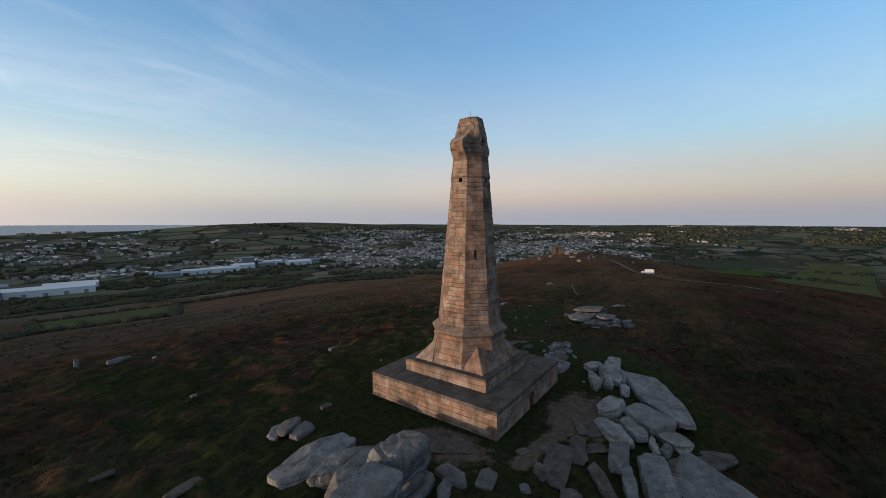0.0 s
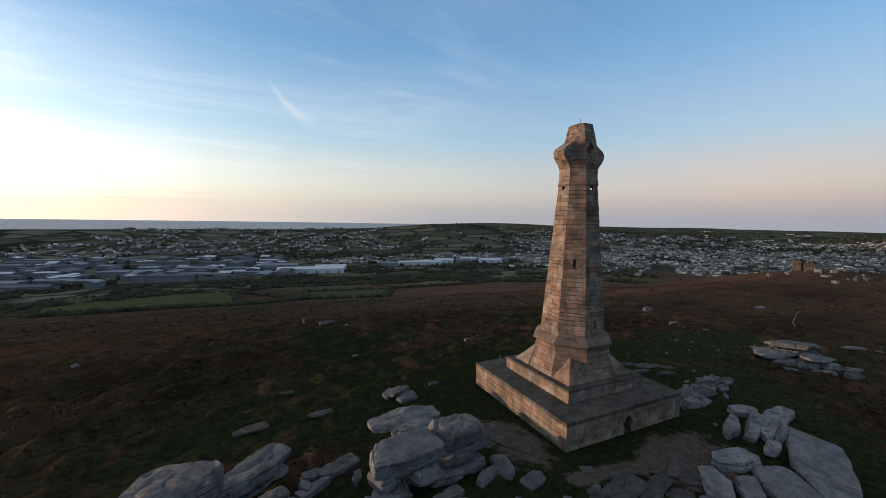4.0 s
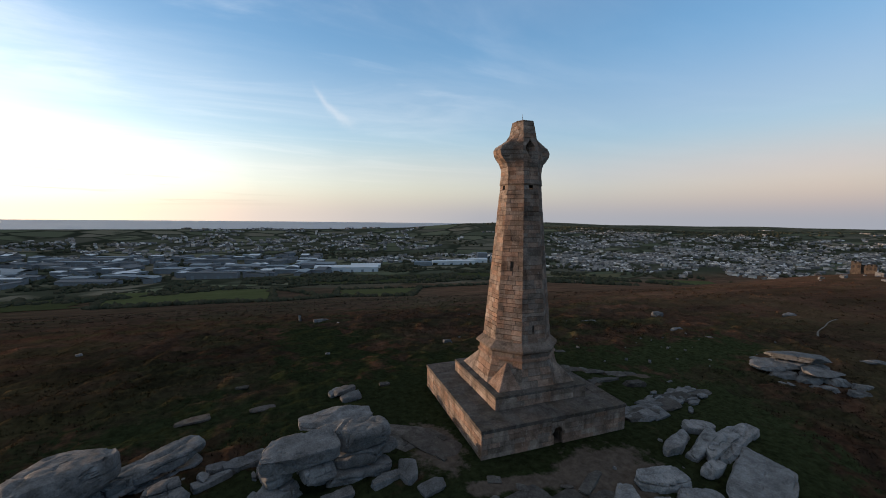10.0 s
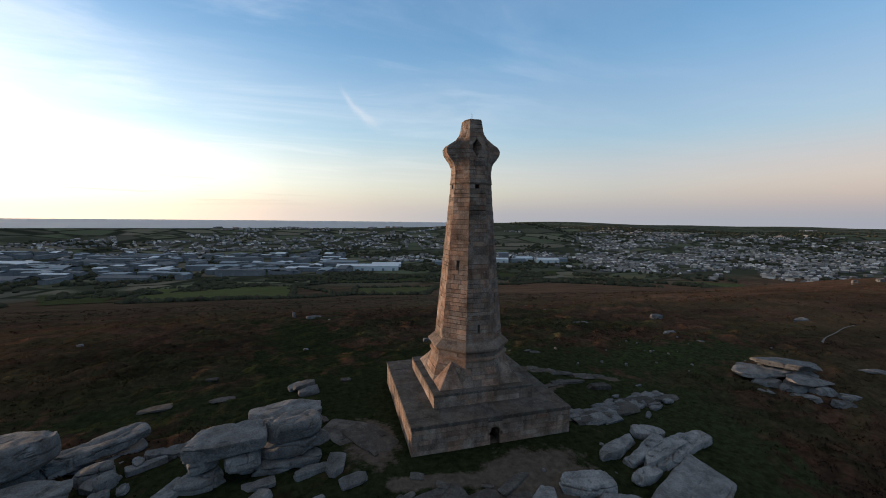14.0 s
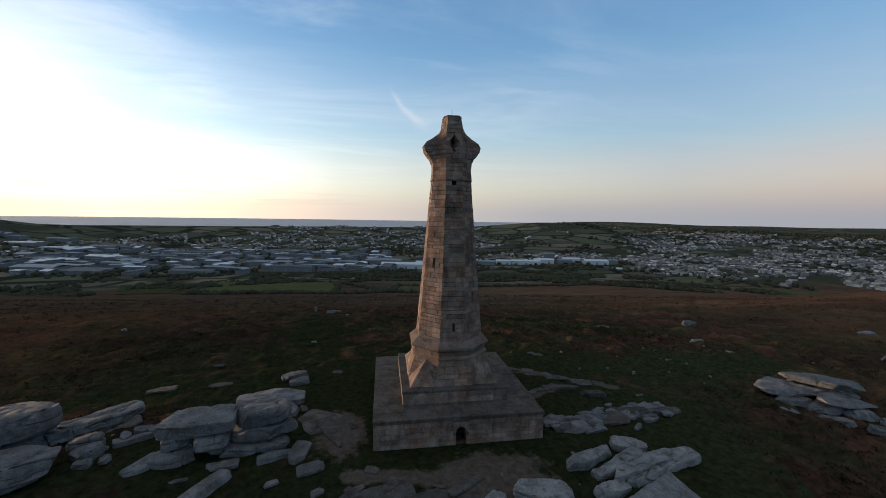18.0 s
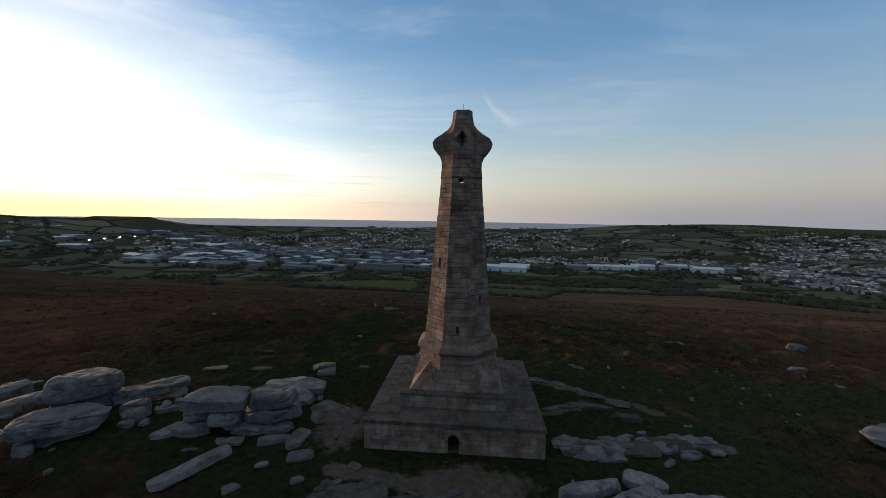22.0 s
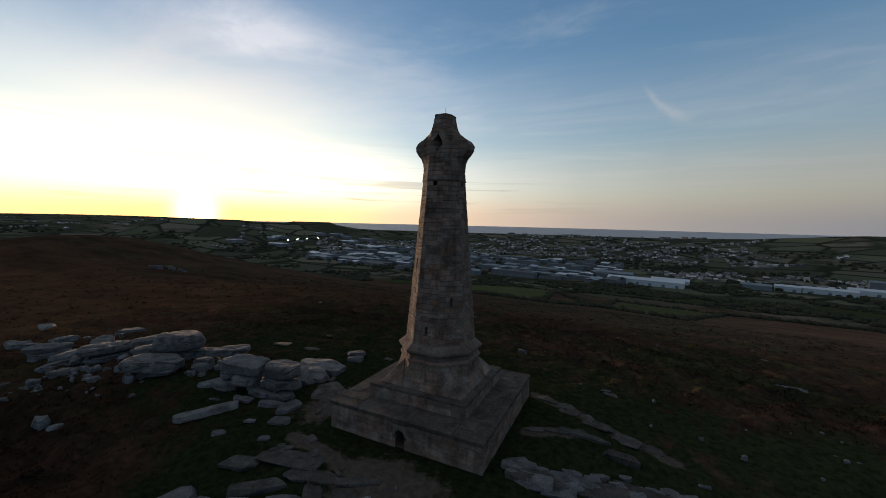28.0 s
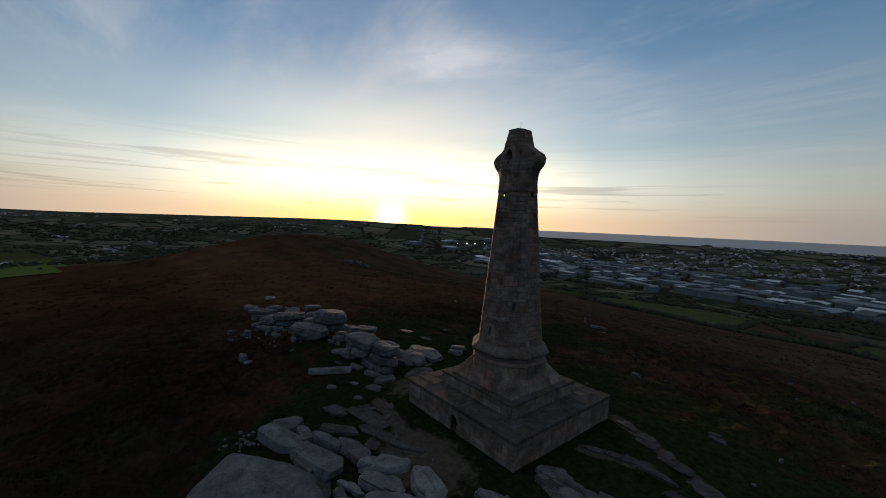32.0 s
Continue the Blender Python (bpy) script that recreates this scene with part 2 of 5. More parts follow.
block_stone = granite("dressed_granite", (0.2330, 0.1930, 0.1660), (0.0640, 0.0540, 0.0475), (0.1240, 0.0800, 0.0570), 0.50, True, 0.52, 0.55, 0.50, 0.55, 0.6, 0.50)
core_stone = granite("joint_mortar", (0.150, 0.115, 0.092), (0.060, 0.048, 0.040), (0.05, 0.034, 0.024), 0.4, False)
slab_stone = granite("paving_granite", (0.1060, 0.0970, 0.0900), (0.0360, 0.0330, 0.0305), (0.0527, 0.0434, 0.0279), 0.5, True, 0.16, 0.2, 0.3, 0.5)
tor_stone = granite("tor_granite", (0.1600, 0.1680, 0.1760), (0.0500, 0.0530, 0.0560), (0.0589, 0.0558, 0.0484), 0.25, True, 0.35, 0.1, 0.3, 0.12, 0.22, 0.42)
pale_stone = granite("pale_granite", (0.2250, 0.2330, 0.2400), (0.0760, 0.0790, 0.0820), (0.0800, 0.0760, 0.0660), 0.25, True, 0.35, 0.1, 0.3, 0.12, 0.3, 0.4)
flat_stone = granite("trodden_bedrock", (0.0960, 0.0935, 0.0900), (0.0310, 0.0300, 0.0285), (0.0434, 0.0397, 0.0310), 0.5, True, 0.4, 0.15, 0.3, 0.3, 0.25, 0.6)
# Near-black stand-in for the shade inside the door, slots and castle windows.
hole_shade, n = material("painted_hole_shade")
surface(n, n.mix(n.noise(n("ShaderNodeTexCoord").outputs["Object"], 2.0), (0.02, 0.018, 0.016), (0.035, 0.03, 0.026)), 0.95)
iron = plain("weathered_iron", (0.08, 0.075, 0.07), 0.6, 0.3, 8.0, 0.7)

def heath_colour(n, place):
    """Heather, bracken, gorse, moss and dry grass in patches: darker in the west and on the hilltop, paler to the east
    and lower down. Haze and sun glow on the outer slopes are painted into the tones.
    """
    fine = n.ramp(n.noise(place, 1.7, 8, 0.68), [(0.24, (0, 0, 0)), (0.84, (1, 1, 1))])
    bracken = n.mix(fine, (0.0215, 0.0130, 0.0092), (0.0640, 0.0372, 0.0255))
    heather = n.mix(fine, (0.0160, 0.0112, 0.0086), (0.0440, 0.0312, 0.0236))
    gorse = n.mix(fine, (0.0100, 0.0104, 0.0066), (0.0330, 0.0318, 0.0186))
    moss = n.mix(fine, (0.0120, 0.0138, 0.0070), (0.0380, 0.0400, 0.0205))
    straw = n.mix(fine, (0.0300, 0.0210, 0.0140), (0.0860, 0.0590, 0.0380))
    heath = n.mix(n.ramp(n.noise(place, 0.24, 7, 0.66, 0.6), [(0.44, (0, 0, 0)), (0.56, (1, 1, 1))]), bracken, heather)
    heath = n.mix(n.ramp(n.noise(place, 0.055, 6, 0.62, 0.9), [(0.50, (0, 0, 0)), (0.58, (0.9, 0.9, 0.9))]), heath, gorse)
    drawn = n("ShaderNodeMapping", {"Vector": place, "Scale": (0.6, 1.5, 1.0), "Rotation": (0, 0, 0.25), "Location": (31, 17, 0)}).outputs[0]
    heath = n.mix(n.ramp(n.noise(drawn, 0.045, 7, 0.68, 0.7), [(0.48, (0, 0, 0)), (0.58, (0.85, 0.85, 0.85))]), heath, moss)
    heath = n.mix(n.ramp(n.noise(drawn, 0.022, 7, 0.65, 0.6), [(0.57, (0, 0, 0)), (0.68, (0.9, 0.9, 0.9))]), heath, straw)
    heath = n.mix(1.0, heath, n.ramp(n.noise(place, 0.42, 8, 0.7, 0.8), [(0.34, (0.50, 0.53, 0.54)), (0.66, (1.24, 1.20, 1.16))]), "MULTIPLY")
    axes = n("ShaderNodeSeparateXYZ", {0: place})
    # Brighter to the east, darker southward; lower slopes are lifted to paint in distance haze.
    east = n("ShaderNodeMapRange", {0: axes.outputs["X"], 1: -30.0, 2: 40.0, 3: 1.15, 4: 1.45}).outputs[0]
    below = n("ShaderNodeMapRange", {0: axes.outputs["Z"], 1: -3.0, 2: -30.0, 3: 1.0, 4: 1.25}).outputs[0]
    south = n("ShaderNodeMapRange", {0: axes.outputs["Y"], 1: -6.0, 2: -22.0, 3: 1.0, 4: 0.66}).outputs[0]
    # The west is reddened and lifted: the low sun's glow, painted in.
    west = n("ShaderNodeMapRange", {0: axes.outputs["X"], 1: -34.0, 2: -110.0, 3: 0.0, 4: 0.8}).outputs[0]
    west = n.math("MULTIPLY", west, n("ShaderNodeMapRange", {0: axes.outputs["Y"], 1: 30.0, 2: 80.0, 3: 1.0, 4: 0.15}).outputs[0])
    north = n("ShaderNodeMapRange", {0: axes.outputs["Y"], 1: 25.0, 2: 130.0, 3: 0.0, 4: 0.42}).outputs[0]
    heath = n.mix(north, heath, n.mix(fine, (0.0300, 0.0225, 0.0180), (0.0800, 0.0600, 0.0470)))
    heath = n.mix(west, heath, n.mix(fine, (0.0330, 0.0170, 0.0105), (0.0980, 0.0500, 0.0310)))
    # The far eastern slope is warmed and lifted as painted sunlight.
    far_east_glow = n("ShaderNodeMapRange", {0: axes.outputs["X"], 1: 34.0, 2: 110.0, 3: 0.0, 4: 0.5}).outputs[0]
    heath = n.mix(far_east_glow, heath, n.mix(fine, (0.0330, 0.0185, 0.0125), (0.0920, 0.0520, 0.0350)))
    band = n("ShaderNodeMapping", {"Vector": place, "Scale": (0.35, 1.0, 1.0), "Rotation": (0, 0, -0.2), "Location": (5, 43, 0)}).outputs[0]
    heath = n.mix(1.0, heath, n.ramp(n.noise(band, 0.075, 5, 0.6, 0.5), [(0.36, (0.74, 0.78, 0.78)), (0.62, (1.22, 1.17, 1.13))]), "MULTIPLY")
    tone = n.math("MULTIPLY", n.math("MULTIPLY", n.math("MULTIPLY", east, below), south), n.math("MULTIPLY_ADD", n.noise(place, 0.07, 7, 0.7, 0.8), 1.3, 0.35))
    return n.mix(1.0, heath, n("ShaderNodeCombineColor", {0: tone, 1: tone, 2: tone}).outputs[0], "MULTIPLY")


# the ground: heath, turf, worn earth, and far off fields and built-up land
ground_mat, n = material("heath_and_turf")
place = n("ShaderNodeNewGeometry").outputs["Position"]
turf = n("ShaderNodeAttribute", attribute_name="turf").outputs["Fac"]
worn = n("ShaderNodeAttribute", attribute_name="worn").outputs["Fac"]
farm = n("ShaderNodeAttribute", attribute_name="farm").outputs["Fac"]
fine = n.noise(place, 1.7, 8, 0.68)
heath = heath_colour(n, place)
grass = n.mix(n.ramp(fine, [(0.32, (0, 0, 0)), (0.7, (1, 1, 1))]), (0.0062, 0.0084, 0.0041), (0.0230, 0.0298, 0.0139))
# the turf of the eastern lane is paler
lane_east = n("ShaderNodeMapRange", {0: n("ShaderNodeSeparateXYZ", {0: place}).outputs["X"], 1: 6.0, 2: 26.0, 3: 0.0, 4: 1.0}).outputs[0]
grass = n.mix(lane_east, grass, n.mix(1.0, grass, (1.55, 1.5, 1.5), "MULTIPLY"))
earth = n.mix(n.ramp(fine, [(0.3, (0, 0, 0)), (0.7, (1, 1, 1))]), (0.0389, 0.0324, 0.0268), (0.0932, 0.0778, 0.0648))
patch = n.math("ADD", turf, n.math("MULTIPLY", n.math("SUBTRACT", n.noise(place, 0.5, 6, 0.65), 0.5), 1.4))
patch = n.math("ADD", patch, n.math("MULTIPLY", n.math("SUBTRACT", n.noise(place, 0.11, 5, 0.6, 0.4), 0.5), 1.5))
near = n.mix(n.ramp(patch, [(0.40, (0, 0, 0)), (0.62, (1, 1, 1))]), heath, grass)
bare = n.math("ADD", worn, n.math("MULTIPLY", n.math("SUBTRACT", n.noise(place, 0.9, 6, 0.65), 0.5), 1.2))
near = n.mix(n.ramp(bare, [(0.45, (0, 0, 0)), (0.65, (1, 1, 1))]), near, earth)
plots = n("ShaderNodeTexVoronoi", {"Vector": n("ShaderNodeMapping", {"Vector": place, "Scale": (0.0085, 0.013, 0.0), "Rotation": (0, 0, 0.35)}).outputs[0], "Scale": 1.0, "Randomness": 0.75})
hedge = n("ShaderNodeTexVoronoi", {"Vector": n("ShaderNodeMapping", {"Vector": place, "Scale": (0.0085, 0.013, 0.0), "Rotation": (0, 0, 0.35)}).outputs[0], "Scale": 1.0, "Randomness": 0.75}, feature="DISTANCE_TO_EDGE")
# Far field tones are lifted to stand in for distance haze.
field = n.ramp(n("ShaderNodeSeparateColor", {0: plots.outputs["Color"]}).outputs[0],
               [(0.0, (0.0547, 0.0590, 0.0432)), (0.3, (0.0821, 0.0922, 0.0605)), (0.5, (0.0677, 0.0677, 0.0518)), (0.75, (0.1332, 0.1224, 0.0936)), (1.0, (0.0907, 0.1022, 0.0662))])
field = n.mix(n.ramp(hedge.outputs[0], [(0.035, (1, 1, 1)), (0.075, (0, 0, 0))]), field, (0.0245, 0.0288, 0.0202))
field = n.mix(n.ramp(n.noise(place, 0.006, 5, 0.6), [(0.50, (0, 0, 0)), (0.60, (1, 1, 1))]), field, (0.0432, 0.0475, 0.0331))
ground_colour = n.mix(farm, near, field)
relief = n.math("ADD", n.math("MULTIPLY", fine, 0.6), n.math("MULTIPLY", n.noise(place, 0.55, 6, 0.6), 1.2))
surface(n, ground_colour, 1.0, bump(n, relief, 0.35, 0.3), 0.0, 0.0)

sea_mat, n = material("evening_sea")
place = n("ShaderNodeNewGeometry").outputs["Position"]
# The pale diffuse base stands in for sky reflected on the waves.
surface(n, n.mix(n.noise(place, 0.004, 4), (0.27, 0.275, 0.29), (0.31, 0.315, 0.33)), 0.6, bump(n, n.noise(place, 0.05, 5), 0.1, 0.4), 0.0, 0.4)

# ---- helpers for things and parts ----
def mesh_of(name, bm, mat, smooth=False):
    me = bpy.data.meshes.new(name)
    bm.to_mesh(me)
    bm.free()
    me.materials.append(mat)
    if smooth:
        me.polygons.foreach_set("use_smooth", [True] * len(me.polygons))
    return me


def part(name, bm, mat, parent, label="", smooth=False):
    """Link a bmesh as one mesh object under a thing or a part."""
    ob = new(name, mesh_of(name, bm, mat, smooth))
    ob.parent = parent
    return tagged(ob, label)


def empty(name, m, label="", category="", group="", kind=""):
    ob = new(name)
    ob.matrix_world = m
    ob.empty_display_size = 0.2
    return tagged(ob, label, category, group, kind)


def mesh_from(name, verts, faces, mat):
    me = bpy.data.meshes.new(name)
    me.from_pydata(verts, [], faces)
    me.materials.append(mat)
    me.update()
    return me


def box(bm, x0, y0, z0, x1, y1, z1):
    v = [bm.verts.new((x, y, z)) for z in (z0, z1) for x, y in ((x0, y0), (x1, y0), (x1, y1), (x0, y1))]
    for a in ((3, 2, 1, 0), (4, 5, 6, 7), (0, 1, 5, 4), (1, 2, 6, 5), (2, 3, 7, 6), (3, 0, 4, 7)):
        bm.faces.new([v[i] for i in a])
    return v


def loft(bm, rings, cap_low=True, cap_top=True):
    """Rings of equal length, from below to above, counter-clockwise seen from above."""
    rows = [[bm.verts.new(p) for p in ring] for ring in rings]
    k = len(rows[0])
    for a, b in zip(rows, rows[1:]):
        for i in range(k):
            bm.faces.new((a[i], a[(i + 1) % k], b[(i + 1) % k], b[i]))
    if cap_low:
        bm.faces.new(rows[0][::-1])
    if cap_top:
        bm.faces.new(rows[-1])
    return rows


def smoothstep(a, b, x):
    s = np.clip((x - a) / (b - a), 0, 1)
    return s * s * (3 - 2 * s)

def height(x, y):
    r = np.hypot(x, y)
    north = np.interp(y, [-1200, -600, -450, -300, -200, -100, -60, -30, -9, 9, 25, 50, 100, 200, 300, 400, 500, 600, 900],
                      [-74, -70, -62, -49, -33, -14, -6.5, -2.0, 0, 0, -1.8, -3.6, -13, -31, -47, -58, -66, -71, -75])
    ridge = np.interp(x, [-1200, -700, -450, -300, -190, -110, -60, -20, 10, 25, 60, 120, 170, 250, 300, 500, 900],
                      [-66, -58, -47, -31, -16, -7, -2.0, -0.2, 0, -1.1, -1.8, -4.5, -7.5, -16, -23, -50, -70])
    hump = 29 * np.exp(-((x + 347) ** 2 + (y - 100) ** 2) / 150.0 ** 2) + 11 * np.exp(-((x + 347) ** 2 + (y - 100) ** 2) / 90.0 ** 2) + 12.5 * np.exp(-((x - 255) ** 2 + (y - 62) ** 2) / 66.0 ** 2)
    plain = np.interp(r, [0, 700, 1000, 1400, 1850, 2400, 4900], [-74, -74, -72, -56, -24, -19, -17])
    head = np.degrees(np.arctan2(x, y))
    # the coast: its edge seen from the hilltop lies lower in the north than towards the headland in the west
    sea = np.clip((head + 57) / 6, 0, 1) * np.clip((25 - head) / 9, 0, 1)
    sea = sea * sea * (3 - 2 * sea)
    shore = smoothstep(-70, -63, head) * (1 - smoothstep(30, 40, head))
    edge = 18 - 1500 * np.tan(np.radians(np.interp(head, [-70, -63, -59, -57, -55, -53, -49, -48, -43, -42, -39, -36, -20, 4, 14, 20, 23, 26, 30, 36],
                                                   [1.2, 0.60, 0.44, 0.43, 0.45, 0.62, 0.66, 0.45, 0.47, 0.85, 1.35, 1.5, 1.62, 1.55, 1.25, 0.7, 0.42, 0.36, 0.60, 1.2])))
    swell = np.interp(r, [0, 700, 1000, 1250, 1480, 1540, 1750, 5000], [0, 0, 0.06, 0.45, 1, 1, 0, 0])
    coast = -74 + (edge + 74) * swell
    coast = np.where(r > 1540, np.minimum(coast, edge - (r - 1540) * 0.12), coast)
    plain = plain + (coast - plain) * np.where(r <= 1540, shore, sea)
    z = np.maximum(hump - np.hypot(north, ridge), -74)
    w = np.clip((r - 600) / 450, 0, 1); w = w * w * (3 - 2 * w)
    z = z + (plain - z) * w
    hills = np.sin(x / 340 + 1.1) * np.cos(y / 410 - .6) + .6 * np.sin(x / 170 - y / 230) 
    z = z + hills * 5 * np.clip((r - 900) / 1200, 0, 1) * (1 - sea)
    for hx, hy, up, wide in ((2600, -250, 20, 380), (1880, 2950, 27, 430), (-3330, 1080, 24, 1000)):
        z = z + up * np.exp(-((x - hx) ** 2 + (y - hy) ** 2) / wide ** 2)
    # the western outcrop stands on a low mound
    z = z + 1.7 * np.exp(-((x + 34) / 13.0) ** 2 - ((y + 7) / 8.0) ** 2)
    z = z + (np.sin(x / 9.3 + 2) * np.cos(y / 7.7) * .12 + np.sin(x / 31 + y / 23) * .35) * np.clip((r - 10) / 25, 0, 1) * np.clip(1 - (r - 400) / 300, 0, 1)
    return z


def ground_z(x, y):
    return float(height(np.array(float(x)), np.array(float(y))))


def turf_amount(x, y):
    """Short turf round the monument and on the trodden ways across the heath."""
    r = np.hypot(x, y)
    lawn = 1 - smoothstep(14, 34, np.hypot(x - 2, (y + 2) * 1.05))
    lane = 0.8 * np.exp(-((y - 5 - 0.10 * x) / 8.0) ** 2) * smoothstep(5, 15, x) * (1 - smoothstep(40, 62, x))
    north = 0.75 * np.exp(-((x + 10 + 0.25 * y) / 12.0) ** 2) * smoothstep(6, 14, y) * (1 - smoothstep(36, 70, y))
    west = 0.7 * np.exp(-((y - 10 - 0.1 * x) / 7.0) ** 2) * smoothstep(6, 14, -x) * (1 - smoothstep(32, 52, -x))
    south = 0.85 * np.exp(-((x + 21) / 13.0) ** 2 - ((y + 8) / 6.5) ** 2)
    return np.clip(np.maximum.reduce([lawn * 0.9, lane, north, west, south]), 0, 1)


def worn_amount(x, y):
    """Bare trodden earth round the plinth and before its door."""
    edge = np.maximum(np.abs(x), np.abs(y))
    door = np.exp(-((x - 1.5) / 5.0) ** 2 - ((y + 11.0) / 3.6) ** 2)
    corner = 0.9 * np.exp(-((x + 9.5) / 2.6) ** 2 - ((y + 4.0) / 4.5) ** 2)
    trod = 0.0
    for ax, ay, bx, by in ((7.4, 7.6, 13.0, 5.3), (13.0, 5.3, 19.5, 2.4), (8.4, 0.2, 12.5, 2.5), (-8.5, -9.5, -1.0, -10.5)):
        f = np.clip(((x - ax) * (bx - ax) + (y - ay) * (by - ay)) / ((bx - ax) ** 2 + (by - ay) ** 2), 0, 1)
        trod = np.maximum(trod, 0.85 * np.exp(-((x - ax - f * (bx - ax)) ** 2 + (y - ay - f * (by - ay)) ** 2) / 0.9))
    return np.clip(np.maximum.reduce([door, corner, trod]) * 1.05, 0, 1)


def build_ground():
    az = np.linspace(0, 2 * np.pi, 361)[:-1]
    rr = np.concatenate([np.linspace(0.5, 60, 150), np.geomspace(60.5, 4950, 170)])
    X = rr[:, None] * np.cos(az)[None]
    Y = rr[:, None] * np.sin(az)[None]
    Z = height(X, Y)
    rough = np.array([noise.fractal((float(a) * 0.35, float(b) * 0.35, 0.0), 0.8, 2.0, 5) if c < 140 else 0.0
                      for a, b, c in zip(X.ravel(), Y.ravel(), np.hypot(X, Y).ravel())]).reshape(X.shape)
    R = np.hypot(X, Y)
    tf = turf_amount(X, Y)
    Z = Z + rough * (0.14 + 0.62 * (1 - tf)) * smoothstep(9.5, 16, R)
    # the sheet stays below the plinth's foot
    verts = np.stack([X.ravel(), Y.ravel(), Z.ravel()], 1)
    k = len(az)
    verts = np.vstack([verts, [[0, 0, float(height(np.array(0.0), np.array(0.0)))]]])
    faces = [(i * k + j, i * k + (j + 1) % k, (i + 1) * k + (j + 1) % k, (i + 1) * k + j)[::-1] for i in range(len(rr) - 1) for j in range(k)]
    faces = [f[::-1] for f in faces] + [(len(verts) - 1, j, (j + 1) % k) for j in range(k)]
    me = mesh_from("ground", [tuple(v) for v in verts.tolist()], faces, ground_mat)
    me.polygons.foreach_set("use_smooth", [True] * len(me.polygons))
    xy = verts[:, :2]
    far = np.hypot(xy[:, 0], xy[:, 1])
    depth = np.maximum(np.abs(xy[:, 1]) / 1.0, (np.abs(xy[:, 0]) - 250) * 0.8)
    farm = smoothstep(330, 470, depth + 40 * np.sin(xy[:, 0] / 130) + 25 * np.sin(xy[:, 1] / 70))
    for label, values in (("turf", turf_amount(xy[:, 0], xy[:, 1])), ("worn", worn_amount(xy[:, 0], xy[:, 1])), ("farm", farm)):
        me.attributes.new(label, "FLOAT", "POINT").data.foreach_set("value", values.astype(np.float32))
    return tagged(new("ground", me), "rust-brown heath hilltop with green turf and far fields", "ground", kind="structure")


build_ground()


def build_sea():
    verts, faces = [], []
    heads = np.radians(np.linspace(-56, 22.5, 80))
    radii = np.linspace(1545, 4950, 9)
    for r in radii:
        for h in heads:
            verts.append((r * math.sin(h), r * math.cos(h), -25.0))
    k = len(heads)
    for i in range(len(radii) - 1):
        for j in range(k - 1):
            faces.append((i * k + j, (i + 1) * k + j, (i + 1) * k + j + 1, i * k + j + 1)[::-1])
    ob = new("water", mesh_from("water", verts, faces, sea_mat))
    return tagged(ob, "pale grey-blue evening sea along the horizon", "sea", kind="structure")


build_sea()

# ---- the monument: plinth, tier, octagonal pedestal and shaft, cross-shaped head ----
PL, PLZ, TI, TIZ = 6.9, 2.35, 4.55, 3.5
SHAFT_Z0, SHAFT_Z1, SHAFT_A0, SHAFT_A1 = 7.05, 21.35, 2.98, 1.77
monument = empty("monument", pose(0, 0, 0), "tall tapering granite monument with cross-shaped head on square plinth", "monument")


def octagon(ap, z, side=0.4142):
    s = ap * side
    return [(ap, -s, z), (ap, s, z), (s, ap, z), (-s, ap, z), (-ap, s, z), (-ap, -s, z), (-s, -ap, z), (s, -ap, z)]


def square(h, z):
    return [(h, -h, z), (h, h, z), (-h, h, z), (-h, -h, z)]


def block_mesh(name, corners, normal, depth, mat, jitter, joint=0.0):
    """A dressed block: four corners of its face (counter-clockwise from outside), chamfered, set into the wall by depth."""
    c = [Vector(p) for p in corners]
    nrm = Vector(normal)
    mid = sum(c, Vector()) / 4
    out = nrm * jitter
    along, rise = (c[1] - c[0]).normalized(), (c[3] - c[0]).normalized()
    sign = ((1, 1), (-1, 1), (-1, -1), (1, -1))

    def inset(a, b, q):
        return [p + along * (sx * a) + rise * (sy * b) + q for p, (sx, sy) in zip(c, sign)]

    a, b = random.uniform(0.004, 0.009), random.uniform(0.005, 0.013) + joint
    front, edge, back = inset(a, b, out), inset(0.005, 0.008, out - nrm * 0.03), inset(0.005, 0.008, -nrm * depth)
    verts = [tuple(v - mid) for v in front + edge + back]
    faces = [(0, 1, 2, 3)] + [(a + 4 * k, 4 * (k + 1) + a, 4 * (k + 1) + (a + 1) % 4, 4 * k + (a + 1) % 4) for k in (0, 1) for a in range(4)] + [(11, 10, 9, 8)]
    return mid, verts, faces


class Masonry:
    """Collects blocks: the first of them become parts of their own, the others join one mesh."""

    def __init__(self, name, parent, mat, most, rest_label):
        self.name, self.parent, self.mat, self.most, self.count = name, parent, mat, most, 0
        self.verts, self.faces, self.rest_label = [], [], rest_label

    def add(self, corners, normal, depth=0.14, single=True, joint=0.0):
        mid, verts, faces = block_mesh(self.name, corners, normal, depth, self.mat, random.uniform(-0.02, 0.02), joint)
        if single and self.count < self.most:
            self.count += 1
            ob = new(self.name, mesh_from(self.name, verts, faces, self.mat))
            ob.parent = self.parent
            ob.location = mid
        else:
            k = len(self.verts)
            self.verts += [(v[0] + mid.x, v[1] + mid.y, v[2] + mid.z) for v in verts]
            self.faces += [tuple(i + k for i in f) for f in faces]

    def close(self):
        if self.verts:
            ob = new(self.name + "work", mesh_from(self.name + "work", self.verts, self.faces, self.mat))
            ob.parent = self.parent
            tagged(ob, self.rest_label, kind="stuff")


